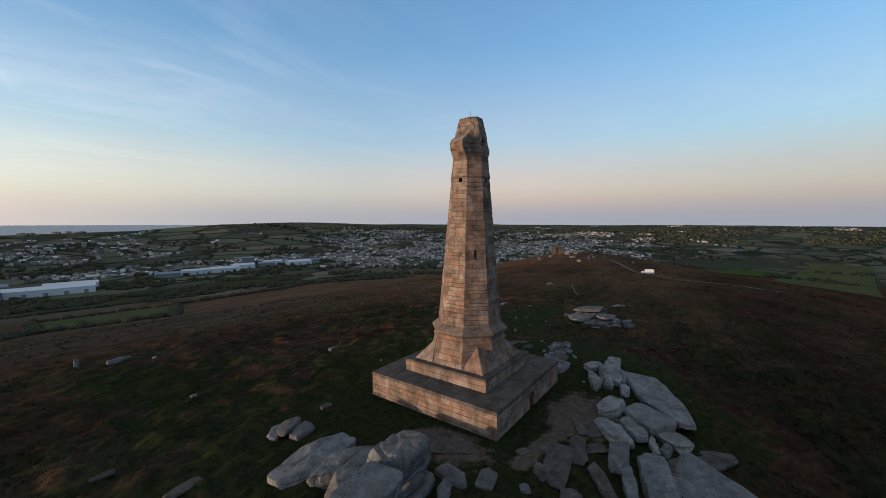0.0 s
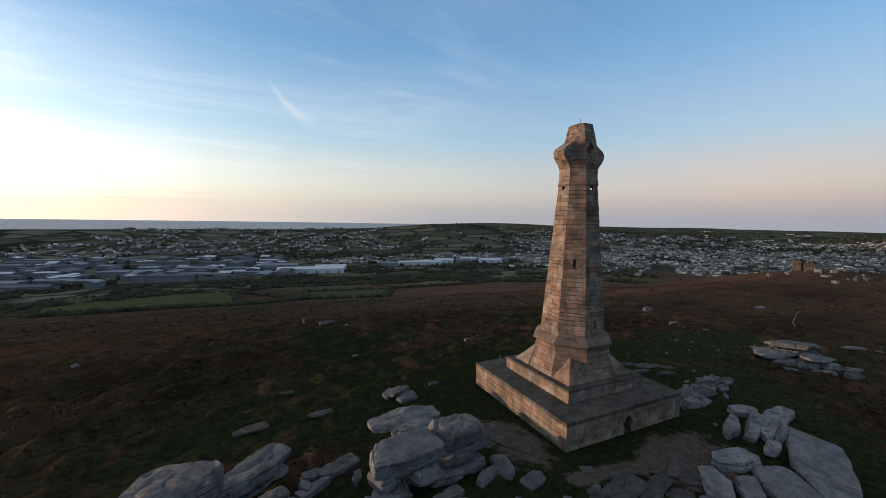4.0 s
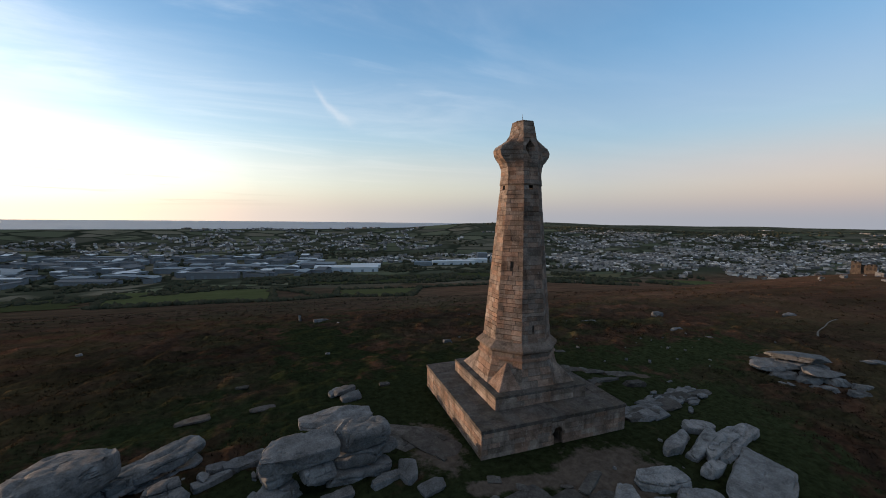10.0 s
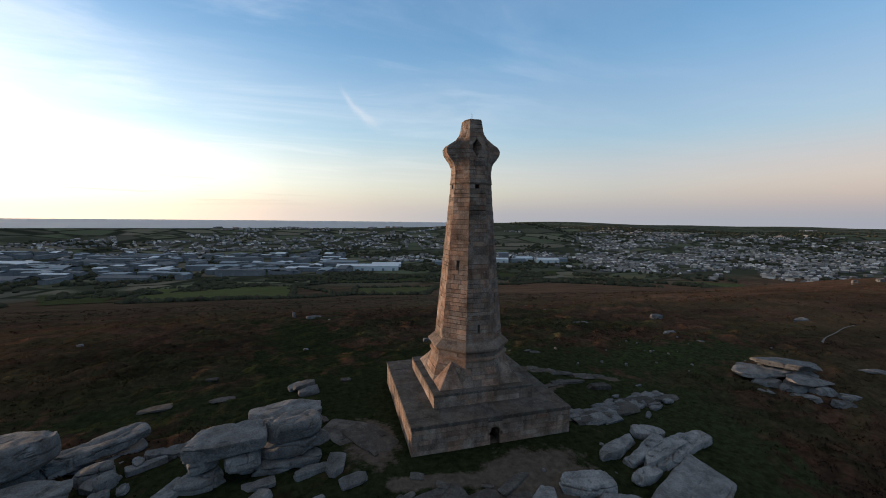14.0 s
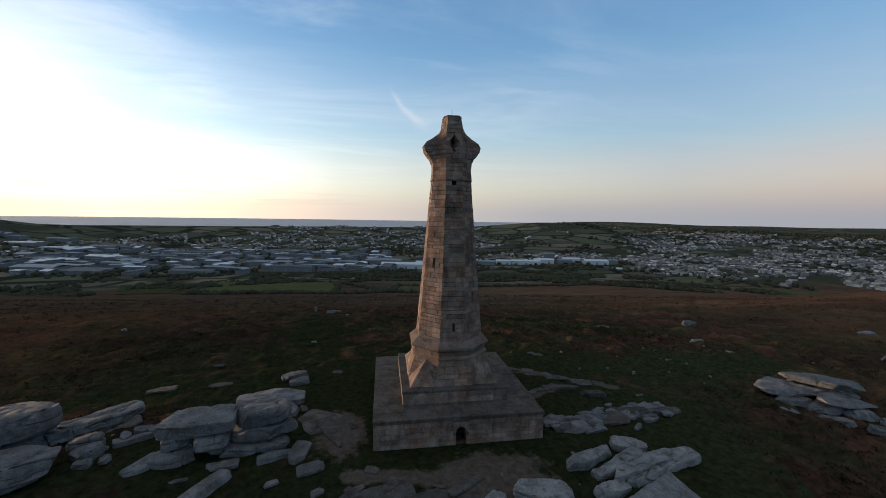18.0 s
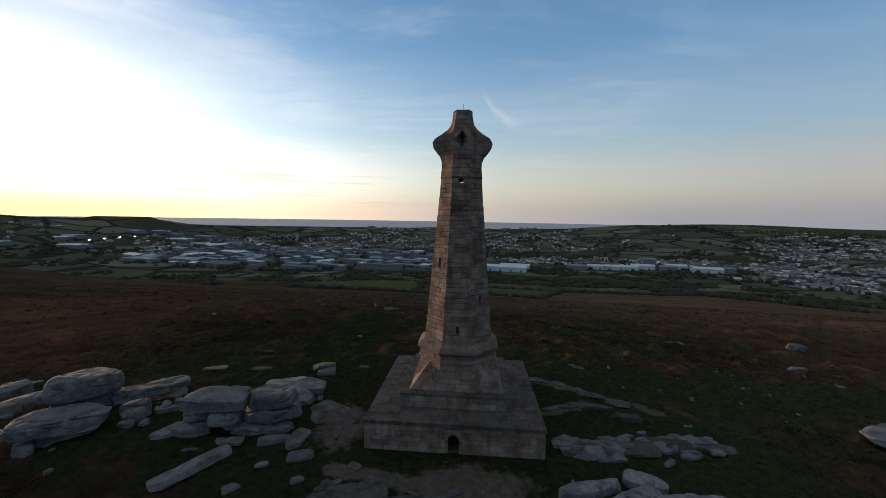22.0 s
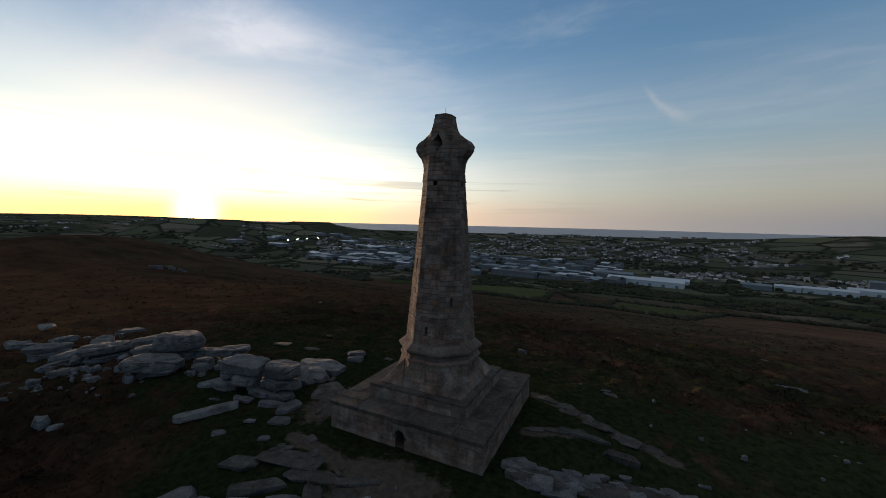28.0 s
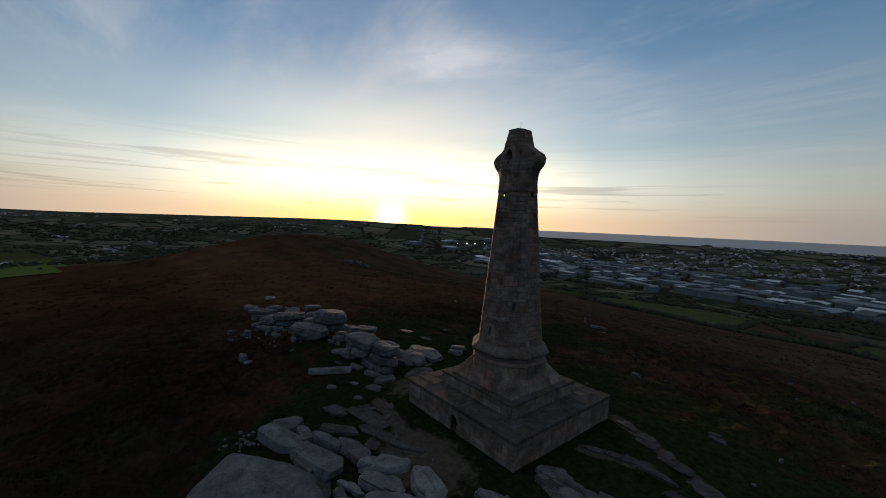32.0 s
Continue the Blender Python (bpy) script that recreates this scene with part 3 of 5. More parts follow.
def wall_blocks(work, low, high, z0, z1, courses, length, normal, openings=(), single=True, depth=0.14, seam=0.0):
    """Courses of blocks on a (tapering) wall. low and high give the left and right end of the wall at z0 and z1, seen from outside."""
    (la, lb), (ha, hb) = low, high
    la, lb, ha, hb = Vector(la), Vector(lb), Vector(ha), Vector(hb)
    heights = [random.uniform(0.72, 1.28) for _ in range(courses)]
    total, s0 = sum(heights), 0.0
    for h in heights:
        s1 = s0 + h / total
        a0, b0, a1, b1 = la.lerp(ha, s0), lb.lerp(hb, s0), la.lerp(ha, s1), lb.lerp(hb, s1)
        width = (b0 - a0).length
        joint = seam + 0.022 * random.random() ** 2
        cuts, u = [0.0], random.uniform(0.35, 1.0) * length
        while u < width - 0.35 * length:
            cuts.append(u / width)
            u += length * random.uniform(0.7, 1.35)
        cuts.append(1.0)
        zc0, zc1 = z0 + (z1 - z0) * s0, z0 + (z1 - z0) * s1
        spans = list(zip(cuts, cuts[1:]))
        for x0, x1, o0, o1 in openings:      # openings in metres from the wall's middle, and heights
            if zc1 > o0 + 0.03 and zc0 < o1 - 0.03:
                f0, f1 = 0.5 + x0 / width, 0.5 + x1 / width
                cutout = []
                for p, q in spans:
                    if q <= f0 or p >= f1:
                        cutout.append((p, q))
                        continue
                    if p < f0 - 0.01:
                        cutout.append((p, f0))
                    if q > f1 + 0.01:
                        cutout.append((f1, q))
                spans = cutout
        for p, q in spans:
            work.add([a0.lerp(b0, p), a0.lerp(b0, q), a1.lerp(b1, q), a1.lerp(b1, p)], normal, depth, single, joint)
        s0 = s1


# core of the plinth, with a passage behind its low arched door
DOOR_W, DOOR_H = 0.42, 1.5
IN = PL - 0.12
bm = bmesh.new()
box(bm, -IN, -PL + 2.2, -1.6, IN, IN, PLZ - 0.1)
box(bm, -IN, -IN, -1.6, -DOOR_W, -PL + 2.2, PLZ - 0.1)
box(bm, DOOR_W, -IN, -1.6, IN, -PL + 2.2, PLZ - 0.1)
box(bm, -DOOR_W, -IN, DOOR_H, DOOR_W, -PL + 2.2, PLZ - 0.1)
box(bm, -DOOR_W, -IN, -1.6, DOOR_W, -PL + 2.2, 0.02)
part("plinth_core", bm, core_stone, monument)
# arch of the door: two springers and the soffit between them, cut from one stone
bm = bmesh.new()
arc = [(DOOR_W * math.cos(a), 1.05 + 0.45 * math.sin(a)) for a in np.linspace(0, math.pi, 9)]
outer = [(DOOR_W + 0.22, 1.05), (DOOR_W + 0.22, 1.9), (-DOOR_W - 0.22, 1.9), (-DOOR_W - 0.22, 1.05)]
front = [bm.verts.new((x, -PL - 0.02, z)) for x, z in arc + outer[::-1]]
back = [bm.verts.new((x, -PL + 0.5, z)) for x, z in arc + outer[::-1]]
k = len(front)
for i in range(k):
    bm.faces.new((front[i], back[i], back[(i + 1) % k], front[(i + 1) % k]))
for ring, flip in ((front, True), (back, False)):
    f = bm.faces.new(ring[::-1] if flip else ring)
bmesh.ops.triangulate(bm, faces=[f for f in bm.faces if len(f.verts) > 4])
bmesh.ops.recalc_face_normals(bm, faces=bm.faces)
part("door_arch", bm, block_stone, monument, "carved granite arch over the low door")
# A near-black panel paints in the shade deep in the passage.
bm = bmesh.new()
box(bm, -DOOR_W - 0.02, -PL + 1.6, 0.0, DOOR_W + 0.02, -PL + 1.7, DOOR_H + 0.3)
part("door_recess", bm, hole_shade, monument, "near-black panel painted as the shade in the passage")

stones = Masonry("block", monument, block_stone, 300, "weathered granite blockwork of the upper courses")
sides = [((0, -1), (-1, 0), (1, 0)), ((1, 0), (0, -1), (0, 1)), ((0, 1), (1, 0), (-1, 0)), ((-1, 0), (0, 1), (0, -1))]
for nrm, a, b in sides:
    p = [Vector((nrm[0] * PL + e[0] * PL, nrm[1] * PL + e[1] * PL, 0)) for e in (a, b)]
    low = [q + Vector((0, 0, -0.7)) for q in p]
    high = [q + Vector((0, 0, PLZ - 0.3)) for q in p]
    holes = [(-DOOR_W - 0.22, DOOR_W + 0.22, 1.05, 1.9), (-DOOR_W, DOOR_W, -0.75, 1.05)] if nrm == (0, -1) else []
    wall_blocks(stones, low, high, -0.7, PLZ - 0.3, 6, 1.1, (*nrm, 0), holes, single=nrm in ((0, -1), (-1, 0)), seam=0.006)

# coping and paving of the plinth's top, slab by slab
paving = Masonry("slab", monument, slab_stone, 170, "granite paving")
n_side = 11
for i in range(n_side):
    for j in range(n_side):
        step = 2 * (PL + 0.06) / n_side
        x0, y0 = -PL - 0.06 + i * step, -PL - 0.06 + j * step
        x1, y1 = x0 + step, y0 + step
        if max(abs(x0), abs(x1)) < TI - 0.1 and max(abs(y0), abs(y1)) < TI - 0.1:
            continue
        rim = i in (0, n_side - 1) or j in (0, n_side - 1)
        paving.add([(x0, y0, PLZ), (x1, y0, PLZ), (x1, y1, PLZ), (x0, y1, PLZ)], (0, 0, 1), 0.3 if rim else 0.12)

# tier
bm = bmesh.new()
loft(bm, [square(TI - 0.12, PLZ - 0.2), square(TI - 0.12, TIZ - 0.12)])
part("tier_core", bm, core_stone, monument)
for nrm, a, b in sides:
    p = [Vector((nrm[0] * TI + e[0] * TI, nrm[1] * TI + e[1] * TI, 0)) for e in (a, b)]
    wall_blocks(stones, [q + Vector((0, 0, PLZ - 0.04)) for q in p], [q + Vector((0, 0, TIZ - 0.2)) for q in p], PLZ, TIZ - 0.2, 2, 1.2, (*nrm, 0), single=nrm in ((0, -1), (-1, 0)))
for i in range(7):
    for j in range(7):
        step = 2 * (TI + 0.04) / 7
        x0, y0 = -TI - 0.04 + i * step, -TI - 0.04 + j * step
        if max(abs(x0 + step / 2), abs(y0 + step / 2)) > 2.2:
            paving.add([(x0, y0, TIZ), (x0 + step, y0, TIZ), (x0 + step, y0 + step, TIZ), (x0, y0 + step, TIZ)], (0, 0, 1), 0.2)
paving.close()

# pedestal: octagon with a broach at each corner, string course and weathered top
PED0, PED1 = 3.92, 3.28
bm = bmesh.new()
loft(bm, [octagon(PED0 - 0.12, TIZ - 0.05), octagon(PED1 - 0.12, 5.6), octagon(PED1 - 0.12, 6.6)])
part("pedestal_core", bm, core_stone, monument)
bm = bmesh.new()
loft(bm, [octagon(PED1 + 0.02, 5.55), octagon(PED1 + 0.16, 5.62), octagon(PED1 + 0.16, 5.8), octagon(PED1 + 0.02, 5.92)])
part("string_course", bm, block_stone, monument, "moulded granite string course")
bm = bmesh.new()
loft(bm, [octagon(PED1 + 0.02, 6.25), octagon(PED1 + 0.30, 6.48), octagon(PED1 + 0.30, 6.66), octagon(SHAFT_A0 + 0.02, 7.2)])
part("weathering", bm, block_stone, monument, "sloping granite offset")
for sx, sy in ((1, 1), (-1, 1), (-1, -1), (1, -1)):
    bm = bmesh.new()
    a, s = PED0, PED0 * 0.4142
    q = [bm.verts.new(p) for p in ((sx * a, sy * s * 1.05, TIZ), (sx * a, sy * a, TIZ), (sx * s * 1.05, sy * a, TIZ), (sx * 2.2, sy * 2.2, TIZ), (sx * PED1 * 0.715, sy * PED1 * 0.715, 5.5))]
    for f in ((0, 1, 4), (1, 2, 4), (2, 3, 4), (3, 0, 4), (3, 2, 1, 0)):
        bm.faces.new([q[i] for i in f])
    bmesh.ops.recalc_face_normals(bm, faces=bm.faces)
    bmesh.ops.bevel(bm, geom=[e for e in bm.edges], offset=0.05, segments=1, affect="EDGES")
    part("broach", bm, block_stone, monument)


# faces of the octagon from the east, counter-clockwise
def octagon_walls(work, a0, z0, a1, z1, courses, length, holes, singles):
    low, high = octagon(a0, z0), octagon(a1, z1)
    for f in range(8):
        way = Vector((math.cos(math.pi / 4 * f), math.sin(math.pi / 4 * f), 0))
        side = Vector((-way.y, way.x, 0))
        half0, half1 = a0 * 0.4142, a1 * 0.4142
        nrm = (way + Vector((0, 0, (a0 - a1) / (z1 - z0)))).normalized()
        ends = (way * a0 - side * half0 + Vector((0, 0, z0)), way * a0 + side * half0 + Vector((0, 0, z0)))
        tops = (way * a1 - side * half1 + Vector((0, 0, z1)), way * a1 + side * half1 + Vector((0, 0, z1)))
        wall_blocks(work, ends, tops, z0, z1, courses, length, nrm, holes.get(f, ()), single=f in singles)


EAST, NORTH, WEST, SOUTH, SOUTH_WEST, SOUTH_EAST = 0, 2, 4, 6, 5, 7
octagon_walls(stones, PED0, TIZ, PED1, 5.58, 4, 1.1, {}, (SOUTH, SOUTH_WEST, SOUTH_EAST))
octagon_walls(stones, PED1, 5.85, PED1, 6.35, 1, 1.3, {}, (SOUTH, SOUTH_WEST, SOUTH_EAST))
bm = bmesh.new()
loft(bm, [octagon(SHAFT_A0 - 0.13, SHAFT_Z0 - 0.6), octagon(SHAFT_A1 - 0.10, SHAFT_Z1 - 0.46)])
part("shaft_core", bm, core_stone, monument)
loop = (-0.20, 0.20, SHAFT_Z1 - 0.42, SHAFT_Z1 - 0.04)
HOLES = {EAST: [loop], NORTH: [loop], WEST: [loop], SOUTH: [loop, (-0.12, 0.12, 8.15, 8.65)],
         SOUTH_WEST: [(-0.14, 0.14, 13.86, 14.42)], SOUTH_EAST: [(-0.12, 0.12, 10.65, 11.12)]}
octagon_walls(stones, SHAFT_A0, SHAFT_Z0, SHAFT_A1, SHAFT_Z1, 35, 0.85, HOLES, (SOUTH, SOUTH_WEST, SOUTH_EAST))
stones.close()
for f, holes in HOLES.items():
    way = Vector((math.cos(math.pi / 4 * f), math.sin(math.pi / 4 * f), 0))
    for x0, x1, z0, z1 in (h for h in holes if h is not loop):
        ap = SHAFT_A0 + (SHAFT_A1 - SHAFT_A0) * ((z0 + z1) / 2 - SHAFT_Z0) / (SHAFT_Z1 - SHAFT_Z0)
        # A near-black box behind each slot is its painted shade.
        bm = bmesh.new()
        box(bm, -0.1, x0 - 0.03, -(z1 - z0) / 2 - 0.05, 0.03, x1 + 0.03, (z1 - z0) / 2 + 0.05)
        ob = part("window_slot", bm, hole_shade, monument, "near-black box painted as shade in a narrow window slot")
        ob.location = way * (ap - 0.13) + Vector((0, 0, (z0 + z1) / 2))
        ob.rotation_euler = (0, 0, math.pi / 4 * f)

# head: arms to east and west, tapering to a blunt top; laid in courses
HEAD = [(21.42, 1.90, 0.80, 0.80, 1.92), (22.35, 1.80, 0.77, 0.78, 1.76), (22.9, 1.86, 0.76, 0.78, 1.70), (23.3, 2.02, 0.76, 0.78, 1.67),
        (23.6, 2.26, 0.76, 0.78, 1.66), (23.8, 2.48, 0.76, 0.78, 1.65), (23.95, 2.62, 0.75, 0.78, 1.64), (24.45, 2.74, 0.72, 0.78, 1.61),
        (24.75, 2.62, 0.70, 0.77, 1.58), (24.95, 2.34, 0.69, 0.77, 1.56), (25.2, 1.88, 0.67, 0.75, 1.52), (25.45, 1.50, 0.65, 0.73, 1.47),
        (25.7, 1.24, 0.63, 0.71, 1.42), (26.0, 1.06, 0.60, 0.68, 1.35), (26.3, 0.97, 0.56, 0.64, 1.28), (26.8, 0.90, 0.51, 0.59, 1.16), (27.1, 0.85, 0.47, 0.55, 1.08)]
HZ = [h[0] for h in HEAD]


def head_ring(z, grow=0.0):
    L, t, b, w = (float(np.interp(z, HZ, [h[k] for h in HEAD])) + grow * (k in (1, 4)) for k in (1, 2, 3, 4))
    arm = max(0.0, 1 - abs(z - 24.5) / 1.2)
    dent = 1 - 0.07 * arm
    gap = max(0.0, 1 - abs(z - 24.62) / 0.72)
    niche, half_gap = 1.1 * gap ** 0.6, 0.03 + 0.62 * gap
    mx, my = (L + b) / 2 * dent, (t + w) / 2 * dent
    half = [(L, -t), (L + 0.06 * arm, 0), (L, t), (mx, my), (b, w), (half_gap, w), (0, w - niche), (-half_gap, w), (-b, w), (-mx, my)]
    other = [(-x, -y) for x, y in half]
    return [(0.955 * x, 0.955 * y, z) for x, y in half + other]


bm = bmesh.new()
loft(bm, [head_ring(z, -0.05) for z in np.linspace(21.3, 27.0, 48)])
part("head_core", bm, core_stone, monument)
levels = list(np.linspace(21.46, 27.1, 16))
head_work = Masonry("head_block", monument, block_stone, 260, "granite blockwork of the head")
for z0, z1 in zip(levels, levels[1:]):
    low, high = [Vector(p) for p in head_ring(z0)], [Vector(p) for p in head_ring(z1)]
    joint = 0.02 * random.random() ** 2
    if min(abs(z0 - 24.62), abs(z1 - 24.62)) >= 0.72:      # no niche at this height
        keep = [k for k in range(len(low)) if k % 10 not in (5, 6, 7)]
        low, high = [low[k] for k in keep], [high[k] for k in keep]
    for k in range(len(low)):
        a, b, c, d = low[k], low[(k + 1) % len(low)], high[(k + 1) % len(low)], high[k]
        nrm = (b - a).cross(d - a) + (c - b).cross(d - c)
        if nrm.length < 1e-5 or min((b - a).length, (c - d).length) < 0.05:
            continue
        pieces = max(1, round((b - a).length / random.uniform(0.7, 1.1)))
        cuts = [0.0] + [(q + random.uniform(-0.25, 0.25)) / pieces for q in range(1, pieces)] + [1.0]
        for f0, f1 in zip(cuts, cuts[1:]):
            head_work.add([a.lerp(b, f0), a.lerp(b, f1), d.lerp(c, f1), d.lerp(c, f0)], nrm.normalized(), 0.10, True, joint)
head_work.close()
bm = bmesh.new()
loft(bm, [head_ring(27.1, 0.03), [(x, y, 27.19) for x, y, _ in head_ring(27.1, 0.0)], [(x * 0.25, y * 0.25, 27.3) for x, y, _ in head_ring(27.1, 0.0)]])
part("cap", bm, block_stone, monument, "low sloping granite cap")
bm = bmesh.new()
loft(bm, [octagon(1.82, 21.36), octagon(1.84, 21.46)])
part("band", bm, core_stone, monument, "recessed joint below the head")
bm = bmesh.new()
loft(bm, [[(0.02 * math.cos(a), 0.02 * math.sin(a), z) for a in np.linspace(0, 2 * math.pi, 7)[:-1]] for z in (27.2, 27.95)])
part("lightning_rod", bm, iron, monument, "thin iron lightning rod")

# ---- granite rocks: x, y, base above ground, length, width, height, turn ----
EAST_SLABS = [
    (10.2, -15.7, 0, 11.4, 3.5, 0.9, 27), (4.8, -15.7, 0, 4.3, 3.0, 0.9, 228), (4.1, -12.8, 0, 4.1, 1.8, 0.9, 171), (0.3, -13.9, 0, 3.7, 1.8, 0.8, 45),
    (2.1, -15.0, 0, 3.4, 1.5, 0.8, 33), (2.8, -17.9, 0, 3.4, 2.1, 0.7, 36), (0.7, -16.8, 0, 2.6, 0.6, 0.5, 198), (7.4, -16.8, 0, 3.2, 0.5, 0.5, 27),
]
EAST_PLATES = [
    (9.3, -10.1, 0, 4.5, 1.1, 0.8, 24), (11.2, -10.8, 0, 5.2, 1.05, 0.8, 20), (13.0, -11.2, 0, 6.6, 1.4, 0.95, 17), (15.8, -10.7, 0, 4.4, 1.6, 0.8, 8),
    (12.3, -12.3, 0, 4.0, 0.9, 0.7, 14), (9.2, -13.1, 0, 2.8, 0.9, 0.8, 10), (13.2, -9.1, 0.1, 2.8, 1.3, 0.7, -19),
]
EAST_FLATS = [
    (-0.7, -18.8, 0, 5.9, 1.8, 0.25, 144), (2.7, -20.8, 0, 2.8, 1.7, 0.25, 126), (-5.3, -11.5, 0, 1.3, 1.0, 0.2, 228),
    (-0.5, -11.3, 0, 2.7, 0.7, 0.2, 30), (-4.8, -12.5, 0, 1.5, 1.2, 0.2, 204),
]
NE_PILE = [
    (42.5, -1, 0.6, 6.4, 2.6, 1.4, -16), (38.7, -0.6, 0, 5.8, 1.7, 1, -8), (37.4, -2.3, 0, 3.6, 1.4, 0.7, -15), (41, -3.5, 0.3, 4.7, 1.7, 0.9, -6),
    (39.1, -4.1, 0, 3.2, 1, 0.7, -5), (41.5, -4.9, 0, 3.2, 1.6, 0.7, -5), (37.3, -6.4, 0, 2.8, 0.7, 0.6, -52), (39.4, -8.4, 0, 2.1, 0.8, 0.6, -53),
    (42.3, -7.5, 0, 1.7, 0.7, 0.7, -76), (40.5, 2.9, 0, 1.6, 0.7, 0.3, -17), (35, -3.8, 0, 1.5, 0.6, 0.2, -31), (55.6, -4.2, 0.2, 4.6, 1.1, 0.4, -64),
]
SE_PAVING = [
    (10.2, -5.5, 0, 4.8, 2.6, 0.3, -2), (13.9, -4.5, 0, 4.7, 2.6, 0.3, 4), (17.4, -3.3, 0, 4.6, 2.3, 0.4, -5), (21.5, -2.9, 0, 2.9, 1.5, 0.3, -10),
    (15.6, 0.3, 0, 2.7, 1.3, 0.7, -3), (12.8, 2, 0, 4.1, 0.8, 0.3, -3),
]
TOR_STACK = [
    (-15.5, -4.6, 1.85, 4.1, 3.2, 1.30, 5), (-19.8, -5.7, 1.80, 5.2, 3.0, 1.15, 12), (-13.7, -4.7, 1.05, 1.5, 1.4, 0.75, 14),
    (-15.7, -4.9, 0.85, 3.9, 2.5, 1.00, 3), (-18.5, -6.5, 1.00, 2.2, 1.9, 0.80, 16), (-21.1, -6.1, 0.90, 1.9, 1.9, 0.90, 26),
    (-15.9, -5.3, 0, 4.9, 2.5, 0.85, 9), (-21.0, -6.7, 0, 3.0, 2.0, 0.90, 10), (-18.6, -5.2, 0, 2.0, 2.0, 1.7, 4),
]
TOR_LOOSE = [
    (-17.4, -7.6, 0, 1.9, 0.9, 0.35, 12), (-13.9, -6.9, 0, 2.5, 0.8, 0.55, 24), (-12.5, -6.6, 0, 2.2, 1.2, 0.45, 80), (-11.2, -8.5, 0, 1.8, 1.1, 0.28, 12),
    (-22.7, -7.5, 0, 1.9, 1.1, 0.55, 50), (-10.4, -10.8, 0, 1.0, 0.6, 0.2, 35),
]
LEDGES = [
    (-16.8, 2.4, 0, 5.6, 2.6, 0.85, 8), (-16.2, 0.2, 0, 4.4, 2.0, 0.95, -6), (-16.6, -2.0, 0, 4.0, 2.0, 1.3, 5), (-15.7, 7.6, 0.3, 2.1, 1.1, 0.45, 20), (-15.1, 6.4, 0, 1.8, 1.1, 0.55, 14), (-16.5, 8.0, 0, 1.6, 1.0, 0.5, 30),
    (-25.0, -2.6, 0, 1.6, 0.8, 0.7, 20), (-23.4, -2.4, 0, 2.6, 1.1, 0.8, 24), (-25.2, -4.0, 0, 2.2, 0.8, 0.6, 30),
]
WEST_TOR = [
    (-29.1, -1.6, 0, 5.6, 2.5, 0.4, 36), (-30.8, -2.9, 0.2, 2.3, 2.3, 0.9, 36), (-28.8, -1.5, 0.7, 5.4, 2.6, 0.8, 36),
    (-33.0, -4.4, 0, 4.4, 3.6, 1.5, 50), (-32.8, -4.4, 1.2, 5.2, 4.0, 2.0, 46),
    (-30.2, -8.6, 0, 4.6, 3.0, 0.6, 40), (-30.0, -8.6, 0.45, 6.2, 3.7, 1.35, 38),
    (-26.7, -5.8, 0, 1.6, 1.1, 1.1, 70), (-27.6, -4.9, 0, 2.2, 1.4, 1.2, 20), (-26.4, -7.2, 0, 1.1, 0.8, 0.6, 10),
]
WEST_FLATS = [
    (-29.1, 7.4, 0, 2.5, 1.1, 0.14, 8), (-23.3, 7.2, 0, 2.0, 0.7, 0.14, 6),
    (-26, 13.5, 0, 1.2, 0.5, 0.2, -12), (-11.3, 8.3, 0, 1, 0.5, 0.3, -1), (-11.8, -1.6, 0, 3.0, 2.0, 0.1, -29), (-9.6, -3.6, 0, 4.4, 2.2, 0.1, -58),
    (-31.4, -0.5, 0, 1, 0.5, 0.5, -29),
]
FAR_WEST_TOR = [
    (-42.7, -7.7, 0, 5.0, 3.8, 0.9, 60), (-42.7, -7.7, 0.8, 5.6, 4.0, 1.1, 66), (-38.6, -4.8, 0, 3.6, 2.4, 1.3, 60), (-43.5, -2.7, 0.3, 4.0, 2.6, 1.3, 60),
    (-46.6, -11.2, 0, 3.6, 1.4, 0.7, 100), (-45.0, -9.6, 0.3, 3.8, 1.5, 0.7, 140), (-48.4, -9.8, 0, 3.4, 2.6, 1.4, 70), (-54.0, -9.4, 0, 4.4, 3.2, 1.0, 70), (-54.0, -9.4, 0.9, 4.9, 3.0, 0.7, 74),
    (-41.0, -12.4, 0, 2.4, 1.6, 0.9, 70), (-50.6, -5.0, 0.2, 4.2, 2.4, 1.2, 150),
]
FAR_WEST_LOOSE = [
    (-30.4, -17.6, 0, 1.4, 0.9, 1.0, 30), (-28.4, -17.2, 0, 1.3, 0.7, 0.3, 60), (-62.0, -5.0, 0, 4.2, 1.8, 0.8, 30), (-64.5, -9.0, 0, 4.4, 2.0, 0.9, 40),
    (-47.5, 1.2, 0, 4.0, 1.7, 0.9, 30), (-57.6, 1.4, 0, 4.6, 1.8, 0.9, 22), (-80.0, -1.2, 0, 5.0, 2.2, 0.5, 162),
]
WEST_LOOSE = [
    (-18.1, -10.6, 0, 4.6, 1.0, 0.5, 56), (-13.6, -9.7, 0, 0.9, 0.5, 0.2, 32), (-14.4, -11.9, 0, 1.0, 0.6, 0.25, 39), (-19.6, -9.0, 0, 1.0, 0.3, 0.15, 22),
]
